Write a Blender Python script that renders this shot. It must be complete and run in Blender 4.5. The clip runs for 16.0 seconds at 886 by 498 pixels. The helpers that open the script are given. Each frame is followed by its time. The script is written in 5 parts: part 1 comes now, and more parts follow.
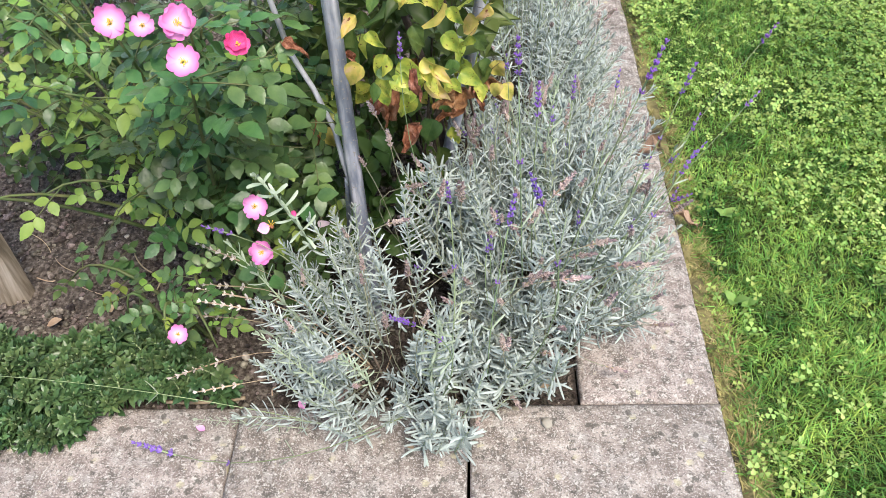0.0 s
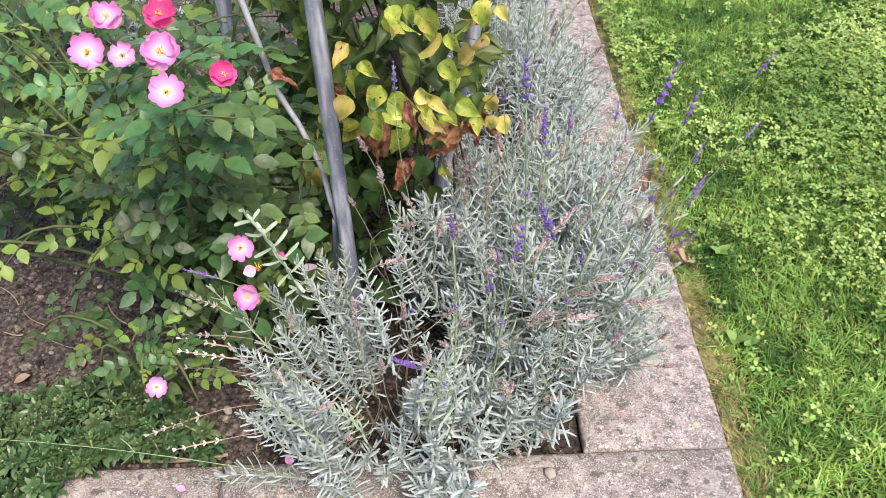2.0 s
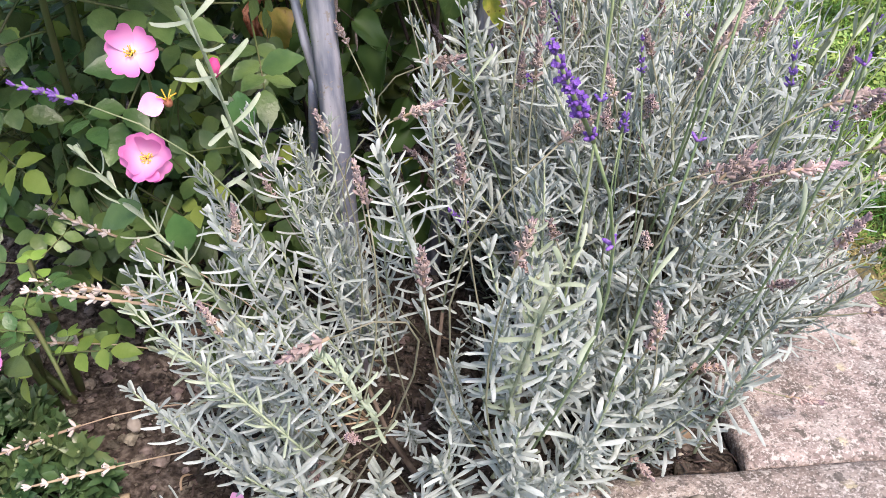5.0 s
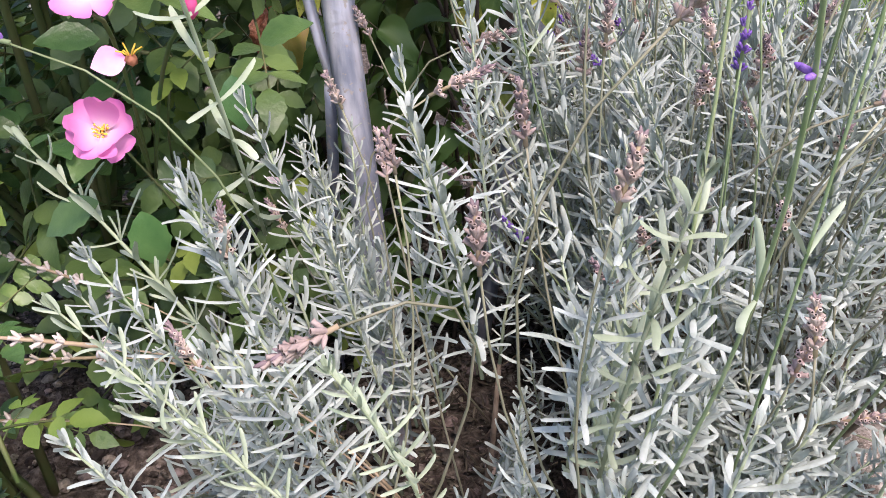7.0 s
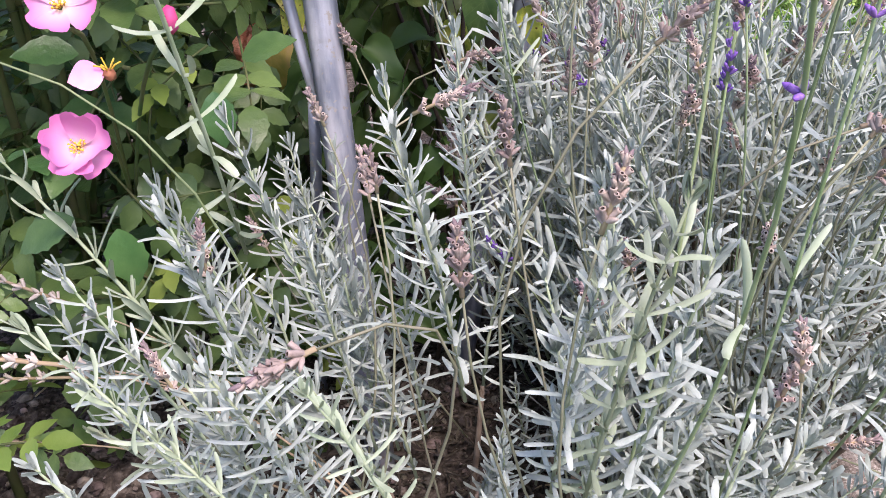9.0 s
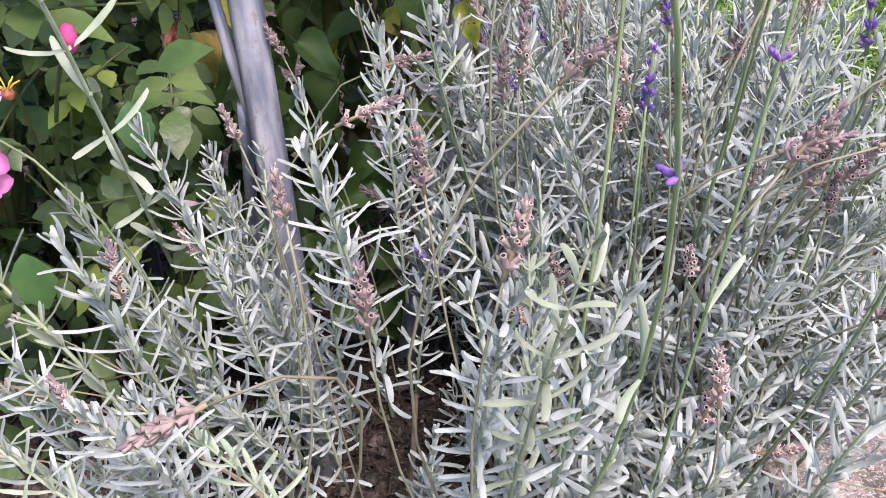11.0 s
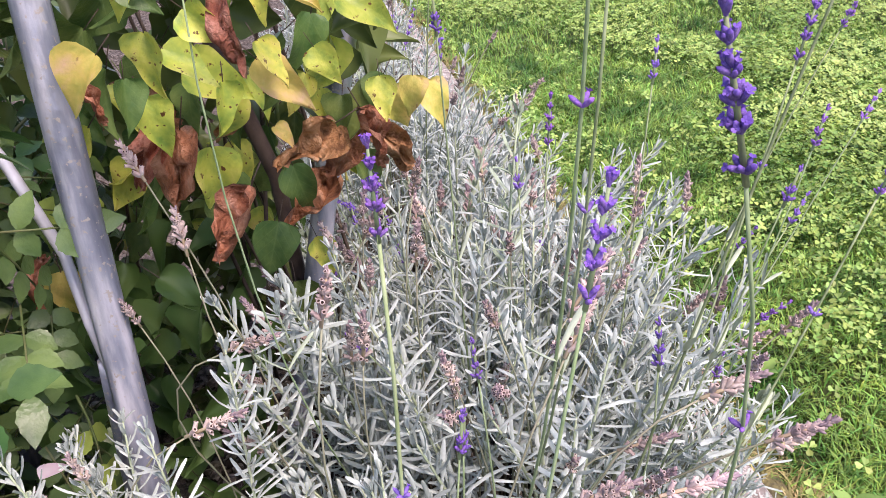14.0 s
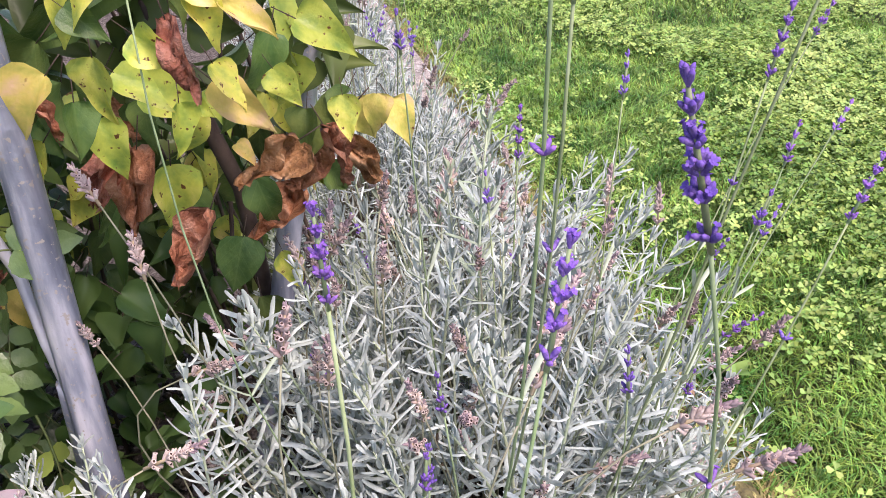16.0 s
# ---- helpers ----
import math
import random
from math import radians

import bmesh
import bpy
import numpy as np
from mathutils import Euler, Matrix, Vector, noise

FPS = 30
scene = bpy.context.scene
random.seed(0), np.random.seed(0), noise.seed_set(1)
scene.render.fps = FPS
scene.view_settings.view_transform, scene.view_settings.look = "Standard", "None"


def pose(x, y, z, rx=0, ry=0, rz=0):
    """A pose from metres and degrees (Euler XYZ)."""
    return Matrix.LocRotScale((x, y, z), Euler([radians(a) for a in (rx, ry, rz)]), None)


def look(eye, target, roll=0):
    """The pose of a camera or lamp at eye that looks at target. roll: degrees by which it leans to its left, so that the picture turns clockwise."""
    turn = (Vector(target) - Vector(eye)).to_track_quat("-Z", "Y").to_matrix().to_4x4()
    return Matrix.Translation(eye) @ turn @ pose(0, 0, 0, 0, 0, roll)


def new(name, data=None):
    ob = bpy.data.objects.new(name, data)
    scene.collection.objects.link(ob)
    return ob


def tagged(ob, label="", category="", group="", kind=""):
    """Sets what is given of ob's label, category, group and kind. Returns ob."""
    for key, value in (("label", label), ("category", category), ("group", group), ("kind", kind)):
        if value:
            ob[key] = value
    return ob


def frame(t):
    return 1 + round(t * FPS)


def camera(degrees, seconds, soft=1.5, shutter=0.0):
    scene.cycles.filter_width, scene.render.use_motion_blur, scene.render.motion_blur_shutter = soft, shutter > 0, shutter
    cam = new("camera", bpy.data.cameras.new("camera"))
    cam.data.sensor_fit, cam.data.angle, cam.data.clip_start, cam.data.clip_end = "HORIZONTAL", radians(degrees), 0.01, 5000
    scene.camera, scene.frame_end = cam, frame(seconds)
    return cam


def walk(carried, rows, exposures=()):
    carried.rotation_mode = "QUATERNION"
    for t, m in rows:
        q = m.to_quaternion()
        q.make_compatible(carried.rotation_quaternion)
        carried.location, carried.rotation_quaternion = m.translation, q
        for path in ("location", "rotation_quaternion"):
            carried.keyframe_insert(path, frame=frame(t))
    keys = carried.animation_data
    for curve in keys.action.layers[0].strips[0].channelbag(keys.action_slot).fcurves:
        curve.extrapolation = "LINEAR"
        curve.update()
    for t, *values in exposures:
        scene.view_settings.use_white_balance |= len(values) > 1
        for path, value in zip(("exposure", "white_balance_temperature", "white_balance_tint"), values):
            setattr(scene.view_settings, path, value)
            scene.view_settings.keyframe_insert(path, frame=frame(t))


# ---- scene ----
cam = camera(54.4, 16.0, 0.85)
PATH = [
    (0, (-0.133, -0.735, 1.053), (-0.234, 0.679, -0.357), -4.0),
    (0.5, (-0.138, -0.726, 1.043), (-0.231, 0.703, -0.353), -3.7),
    (1, (-0.146, -0.715, 1.03), (-0.219, 0.733, -0.348), -3.5),
    (1.5, (-0.149, -0.719, 1.023), (-0.205, 0.757, -0.326), -2.9),
    (2, (-0.166, -0.706, 1.007), (-0.197, 0.79, -0.319), -3.1),
    (2.5, (-0.22, -0.658, 0.971), (-0.141, 0.844, -0.347), -4.0),
    (3, (-0.278, -0.603, 0.923), (-0.02, 0.857, -0.419), -4.1),
    (3.5, (-0.276, -0.562, 0.856), (0.041, 0.863, -0.511), -3.0),
    (4, (-0.234, -0.512, 0.763), (-0.028, 0.956, -0.58), -2.2),
    (4.5, (-0.23, -0.475, 0.65), (-0.135, 1.055, -0.635), -2.5),
    (5, (-0.258, -0.439, 0.561), (-0.191, 1.166, -0.63), -2.3),
    (5.2, (-0.26, -0.421, 0.533), (-0.208, 1.215, -0.617), -2.2),
    (7.5, (-0.268, -0.356, 0.418), (-0.265, 1.44, -0.462), -6.0),
    (8, (-0.267, -0.354, 0.422), (-0.243, 1.45, -0.441), -5.4),
    (10.5, (-0.257, -0.344, 0.412), (-0.205, 1.422, -0.526), -4.0),
    (11, (-0.24, -0.334, 0.437), (-0.139, 1.419, -0.522), -4.2),
    (11.5, (-0.228, -0.326, 0.483), (-0.083, 1.434, -0.457), -5.8),
    (12, (-0.224, -0.324, 0.509), (-0.039, 1.444, -0.408), -5.1),
    (12.5, (-0.22, -0.329, 0.523), (0.018, 1.438, -0.382), -4.0),
    (13, (-0.2, -0.318, 0.553), (0.049, 1.445, -0.358), -4.4),
    (13.5, (-0.192, -0.308, 0.576), (0.093, 1.439, -0.355), -3.7),
    (14, (-0.188, -0.301, 0.584), (0.12, 1.437, -0.357), -3.3),
    (14.5, (-0.185, -0.298, 0.593), (0.135, 1.437, -0.349), -2.7),
    (15, (-0.185, -0.294, 0.588), (0.133, 1.436, -0.363), -2.8),
    (15.5, (-0.177, -0.291, 0.598), (0.145, 1.428, -0.373), -3.1),
    (16, (-0.177, -0.283, 0.597), (0.176, 1.427, -0.378), -2.8),
]
walk(cam, [(t, look(eye, target, roll)) for t, eye, target, roll in PATH], [(0, 0.95, 6650, 11), (3, 0.95, 6760, 20), (5, 0.98, 6780, 23), (7.5, 1.03, 6680, 25), (10.5, 1.0, 6520, 28), (12, 1.03, 6680, 30), (12.5, 1.06, 6700, 30), (16, 1.13, 6720, 28)])

# ---- light ----
world = bpy.data.worlds.new("sky")
scene.world = world
world.use_nodes = True
wn = world.node_tree.nodes
sky = wn.new("ShaderNodeTexSky")
sky.sky_type, sky.sun_disc = "NISHITA", False
sky.sun_elevation, sky.sun_rotation = radians(50), radians(150)
world.node_tree.links.new(sky.outputs[0], wn["Background"].inputs[0])
wn["Background"].inputs[1].default_value = 0.15
sun = new("sun", bpy.data.lights.new("sun", "SUN"))
sun.data.energy, sun.data.angle, sun.data.color = 2.7, radians(24), (1.0, 0.92, 0.82)
sun.matrix_world = look((0.9, -1.6, 3.0), (0, 0, 0))



# ---- materials ----
def material(name, colours, scale=40.0, rough=0.6, bump=0.0, bump_scale=200.0, through_light=0.0, vary=0.15, spots=None, specular=0.35, island=False, deep=0.002, stretch=None, veins=None):
    """Noise-mixed colours, a value that varies from object to object, optional dark spots, fine relief."""
    m = bpy.data.materials.new(name)
    m.use_nodes = True
    nt = m.node_tree
    n, link = nt.nodes, nt.links.new
    bsdf = n["Principled BSDF"]
    co = n.new("ShaderNodeTexCoord")
    nz = n.new("ShaderNodeTexNoise")
    nz.inputs["Scale"].default_value, nz.inputs["Detail"].default_value = scale, 6
    if stretch:
        st = n.new("ShaderNodeVectorMath")
        st.operation = "MULTIPLY"
        st.inputs[1].default_value = stretch
        link(co.outputs["Object"], st.inputs[0])
        link(st.outputs[0], nz.inputs["Vector"])
    else:
        link(co.outputs["Object"], nz.inputs["Vector"])
    ramp = n.new("ShaderNodeValToRGB")
    steps = len(colours)
    while len(ramp.color_ramp.elements) < steps:
        ramp.color_ramp.elements.new(0.5)
    for k, c in enumerate(colours):
        e = ramp.color_ramp.elements[k]
        e.position = 0.32 + 0.36 * k / max(1, steps - 1)
        e.color = (*c, 1)
    link(nz.outputs["Fac"], ramp.inputs[0])
    out = ramp.outputs[0]
    if vary:
        if island:
            info = n.new("ShaderNodeNewGeometry")
            rnd = info.outputs["Random Per Island"]
        else:
            info = n.new("ShaderNodeObjectInfo")
            rnd = info.outputs["Random"]
        hsv = n.new("ShaderNodeHueSaturation")
        mr = n.new("ShaderNodeMapRange")
        mr.inputs[3].default_value, mr.inputs[4].default_value = 1 - vary, 1 + vary
        link(rnd, mr.inputs[0])
        link(mr.outputs[0], hsv.inputs["Value"])
        mh = n.new("ShaderNodeMapRange")
        mh.inputs[3].default_value, mh.inputs[4].default_value = 0.5 - vary * 0.07, 0.5 + vary * 0.07
        mul = n.new("ShaderNodeMath")
        mul.operation = "MULTIPLY"
        mul.inputs[1].default_value = 7.31
        fr = n.new("ShaderNodeMath")
        fr.operation = "FRACT"
        link(rnd, mul.inputs[0])
        link(mul.outputs[0], fr.inputs[0])
        link(fr.outputs[0], mh.inputs[0])
        link(mh.outputs[0], hsv.inputs["Hue"])
        link(out, hsv.inputs["Color"])
        out = hsv.outputs[0]
    if spots:
        colour, size, amount = spots
        v = n.new("ShaderNodeTexNoise")
        v.inputs["Scale"].default_value, v.inputs["Detail"].default_value = size, 3
        link(co.outputs["Object"], v.inputs["Vector"])
        r2 = n.new("ShaderNodeMapRange")
        r2.inputs[1].default_value, r2.inputs[2].default_value = 1 - amount, 1 - amount + 0.06
        link(v.outputs["Fac"], r2.inputs[0])
        mix = n.new("ShaderNodeMixRGB")
        mix.inputs[2].default_value = (*colour, 1)
        link(r2.outputs[0], mix.inputs[0])
        link(out, mix.inputs[1])
        out = mix.outputs[0]
    vein = None
    if veins:
        sep = n.new("ShaderNodeSeparateXYZ")
        link(co.outputs["Object"], sep.inputs[0])

        def calc(op, a, b=0.0):
            q = n.new("ShaderNodeMath")
            q.operation = op
            for k, val in enumerate((a, b)):
                if isinstance(val, (int, float)):
                    q.inputs[k].default_value = val
                else:
                    link(val, q.inputs[k])
            return q.outputs[0]

        ax = calc("ABSOLUTE", sep.outputs[0])
        wave = calc("SINE", calc("MULTIPLY", calc("SUBTRACT", sep.outputs[1], calc("MULTIPLY", ax, 1.3)), 30.0))
        side = calc("POWER", calc("MAXIMUM", wave, 0.0), 24.0)
        mid = calc("SUBTRACT", 1.0, calc("MINIMUM", calc("MULTIPLY", ax, 45.0), 1.0))
        vein = calc("MAXIMUM", side, mid)
        mv = n.new("ShaderNodeMixRGB")
        mv.inputs[2].default_value = (*veins, 1)
        link(calc("MULTIPLY", vein, 0.13), mv.inputs[0])
        link(out, mv.inputs[1])
        out = mv.outputs[0]
    link(out, bsdf.inputs["Base Color"])
    bsdf.inputs["Roughness"].default_value = rough
    bsdf.inputs["Specular IOR Level"].default_value = specular
    if bump:
        b = n.new("ShaderNodeBump")
        b.inputs["Strength"].default_value, b.inputs["Distance"].default_value = bump, deep
        bn = n.new("ShaderNodeTexNoise")
        bn.inputs["Scale"].default_value, bn.inputs["Detail"].default_value = bump_scale, 5
        link(co.outputs["Object"], bn.inputs["Vector"])
        if vein:
            link(calc("SUBTRACT", bn.outputs["Fac"], calc("MULTIPLY", vein, 0.05)), b.inputs["Height"])
        else:
            link(bn.outputs["Fac"], b.inputs["Height"])
        link(b.outputs[0], bsdf.inputs["Normal"])
    if through_light:
        tr = n.new("ShaderNodeBsdfTranslucent")
        link(out, tr.inputs["Color"])
        ms = n.new("ShaderNodeMixShader")
        ms.inputs[0].default_value = through_light
        link(bsdf.outputs[0], ms.inputs[1])
        link(tr.outputs[0], ms.inputs[2])
        link(ms.outputs[0], n["Material Output"].inputs["Surface"])
    return m


M = {}
M["lav_leaf"] = material("lavender_leaf", [(0.285, 0.335, 0.30), (0.485, 0.535, 0.50)], 70, 0.72, 0.5, 700, through_light=0.06, vary=0.26, island=True, specular=0.15, deep=0.0006)
M["lav_leaf_fresh"] = material("lavender_leaf_fresh", [(0.29, 0.36, 0.24), (0.44, 0.50, 0.38)], 60, 0.7, through_light=0.12, vary=0.12, specular=0.2)
M["lav_stem"] = material("lavender_stem", [(0.17, 0.235, 0.105), (0.28, 0.35, 0.19)], 80, 0.6, vary=0.25)
M["lav_stalk"] = material("lavender_dry_stalk", [(0.17, 0.18, 0.11), (0.27, 0.26, 0.18)], 80, 0.7, vary=0.25)
M["lav_shoot"] = material("lavender_shoot_stem", [(0.27, 0.33, 0.20), (0.38, 0.43, 0.30)], 80, 0.7, vary=0.2)
M["lav_wood"] = material("lavender_wood", [(0.10, 0.075, 0.055), (0.20, 0.16, 0.12)], 90, 0.9, 0.6, 300)
M["violet"] = material("violet_petals", [(0.17, 0.075, 0.43), (0.32, 0.16, 0.60)], 200, 0.6, through_light=0.2, vary=0.2)
M["violet_calyx"] = material("violet_calyx", [(0.11, 0.055, 0.27), (0.29, 0.17, 0.48)], 350, 0.8, 0.4, 500, vary=0.2)
M["dry_calyx"] = material("dry_calyx", [(0.30, 0.225, 0.205), (0.53, 0.435, 0.395)], 150, 0.9, 0.4, 400, vary=0.3)
# Dead leaves coloured near black to carry the shade under the bushes.
M["litter"] = material("dead_lavender_leaves_shaded", [(0.022, 0.017, 0.013), (0.075, 0.058, 0.045)], 80, 0.9, vary=0.5, island=True)
M["dry_tip"] = material("dry_closed_calyx", [(0.15, 0.105, 0.125), (0.34, 0.26, 0.265)], 200, 0.9, 0.4, 400, vary=0.25)
# Inside of a dry calyx: the shade of the open mouth, put into the colour.
M["dry_mouth_shade"] = material("dry_calyx_mouth_shade", [(0.05, 0.03, 0.025), (0.09, 0.06, 0.05)], 150, 0.9, vary=0.1)
M["dry_pale"] = material("dry_pale", [(0.48, 0.41, 0.36), (0.66, 0.59, 0.53)], 150, 0.85, vary=0.2)
M["rose_leaf"] = material("rose_leaf", [(0.045, 0.112, 0.032), (0.12, 0.212, 0.063)], 40, 0.36, 0.4, 180, 0.14, 0.42, specular=0.5)
M["rose_leaf_young"] = material("rose_leaf_young", [(0.15, 0.25, 0.045), (0.26, 0.36, 0.08)], 30, 0.45, 0.25, 250, 0.22, 0.3)
M["rose_cane"] = material("rose_cane", [(0.06, 0.11, 0.03), (0.12, 0.12, 0.05)], 40, 0.6, vary=0.3)
M["petal"] = material("rose_petal_pink", [(0.78, 0.20, 0.50), (0.85, 0.42, 0.66)], 60, 0.55, 0.1, 150, 0.25, 0.08)
pm = M["petal"]
pn, pl = pm.node_tree.nodes, pm.node_tree.links.new
pc = pn.new("ShaderNodeTexCoord")
pd = pn.new("ShaderNodeVectorMath")
pd.operation = "LENGTH"
pr = pn.new("ShaderNodeValToRGB")
pr.color_ramp.elements[0].position, pr.color_ramp.elements[0].color = 0.06, (0.86, 0.70, 0.56, 1)
pr.color_ramp.elements[1].position, pr.color_ramp.elements[1].color = 0.46, (0.76, 0.24, 0.53, 1)
pr.color_ramp.elements.new(0.14).color = (0.84, 0.55, 0.72, 1)
pr.color_ramp.elements.new(0.26).color = (0.80, 0.38, 0.63, 1)
pl(pc.outputs["Object"], pd.inputs[0])
pl(pd.outputs["Value"], pr.inputs[0])
for node in pn:
    if node.type in ("BSDF_PRINCIPLED", "BSDF_TRANSLUCENT"):
        pl(pr.outputs[0], node.inputs[0])
M["petal_fallen"] = material("fallen_petal", [(0.74, 0.26, 0.52), (0.80, 0.44, 0.66)], 60, 0.6)
M["petal_pale"] = material("rose_petal_pale", [(0.86, 0.62, 0.74), (0.88, 0.78, 0.80)], 60, 0.55, 0.1, 150, 0.25, 0.05)
M["petal_deep"] = material("rose_petal_deep", [(0.75, 0.05, 0.22), (0.82, 0.14, 0.36)], 60, 0.55, 0.1, 150, 0.25, 0.08)
M["stamen"] = material("rose_stamen", [(0.75, 0.45, 0.04), (0.85, 0.62, 0.10)], 200, 0.7)
M["climber_green"] = material("climber_leaf_green", [(0.055, 0.112, 0.028), (0.155, 0.215, 0.055)], 2.5, 0.42, 0.14, 12, 0.2, 0.35, veins=(0.26, 0.33, 0.11), deep=0.012)
M["climber_yellow"] = material("climber_leaf_yellow", [(0.15, 0.26, 0.05), (0.50, 0.52, 0.085), (0.74, 0.65, 0.20)], 1.9, 0.4, 0.14, 12, 0.3, 0.26, spots=((0.12, 0.05, 0.02), 8, 0.385), veins=(0.45, 0.52, 0.12), deep=0.012)
M["climber_tan"] = material("climber_leaf_tan", [(0.38, 0.37, 0.075), (0.62, 0.49, 0.13), (0.68, 0.46, 0.27)], 2.4, 0.5, 0.14, 12, 0.25, 0.18, spots=((0.22, 0.07, 0.04), 4, 0.37), veins=(0.55, 0.50, 0.16), deep=0.012)
M["climber_brown"] = material("climber_leaf_brown", [(0.17, 0.06, 0.03), (0.38, 0.155, 0.075), (0.55, 0.29, 0.18)], 3.5, 0.6, 0.5, 16, 0.15, 0.25, deep=0.02)
M["vine"] = material("climber_vine", [(0.04, 0.025, 0.02), (0.10, 0.07, 0.05)], 60, 0.8, 0.4, 200)
M["cover_leaf"] = material("cover_leaf", [(0.045, 0.10, 0.038), (0.12, 0.19, 0.07)], 50, 0.38, 0.2, 250, 0.1, 0.35, specular=0.5)
# Pale lengthwise streaks: weathering, and highlights along the tube put into the colour.
M["steel"] = material("painted_steel", [(0.13, 0.145, 0.20), (0.27, 0.29, 0.355), (0.60, 0.59, 0.65)], 55, 0.32, 0.45, 120, vary=0.05, spots=((0.40, 0.36, 0.33), 260, 0.385), specular=0.55, stretch=(1.4, 1.4, 0.22))
M["steel"].node_tree.nodes["Principled BSDF"].inputs["Metallic"].default_value = 0.35
M["zinc"] = material("galvanised_steel", [(0.34, 0.34, 0.38), (0.60, 0.60, 0.64)], 60, 0.36, 0.2, 200, vary=0.03, specular=0.5, stretch=(1, 1, 0.3))
M["zinc"].node_tree.nodes["Principled BSDF"].inputs["Metallic"].default_value = 0.25
M["timber"] = material("weathered_timber", [(0.10, 0.078, 0.055), (0.23, 0.185, 0.14), (0.32, 0.27, 0.22)], 22, 0.88, 0.7, 90, stretch=(5, 5, 0.35))
M["stone"] = material("pebble", [(0.38, 0.34, 0.28), (0.55, 0.50, 0.42)], 60, 0.7, 0.3, 200, vary=0.3)
M["clod"] = material("soil_clod", [(0.045, 0.036, 0.029), (0.23, 0.195, 0.165)], 120, 0.95, 0.7, 350, vary=0.7, island=True)
M["dry_leaf"] = material("fallen_leaf", [(0.28, 0.18, 0.115), (0.46, 0.34, 0.24)], 50, 0.8, 0.4, 200, 0.1, 0.2)
M["straw"] = material("straw", [(0.30, 0.23, 0.14), (0.45, 0.36, 0.24)], 50, 0.85, vary=0.25)
M["grass"] = material("grass_blades", [(0.05, 0.145, 0.022), (0.315, 0.505, 0.10)], 9, 0.45, through_light=0.25, vary=0.55, island=True)
M["clover"] = material("clover_leaves", [(0.14, 0.25, 0.05), (0.27, 0.40, 0.092), (0.385, 0.515, 0.15)], 4, 0.5, through_light=0.2, vary=0.36, island=True)
M["moss"] = material("dry_moss", [(0.18, 0.165, 0.052), (0.41, 0.35, 0.15)], 60, 0.9, 0.5, 250, vary=0.4, island=True)
M["moss_bed"] = material("moss_bed", [(0.06, 0.05, 0.03), (0.17, 0.145, 0.06), (0.30, 0.26, 0.105)], 30, 0.95, 0.9, 160, vary=0, deep=0.006)
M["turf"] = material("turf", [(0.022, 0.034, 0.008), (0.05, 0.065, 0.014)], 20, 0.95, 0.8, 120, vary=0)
M["weed"] = material("weed_leaf", [(0.16, 0.30, 0.06), (0.24, 0.38, 0.10)], 40, 0.5, 0.3, 150, 0.25, 0.15)
M["soil"] = material("soil", [(0.028, 0.022, 0.018), (0.085, 0.068, 0.056), (0.20, 0.17, 0.145)], 140, 0.95, 1.0, 280, vary=0, deep=0.004)


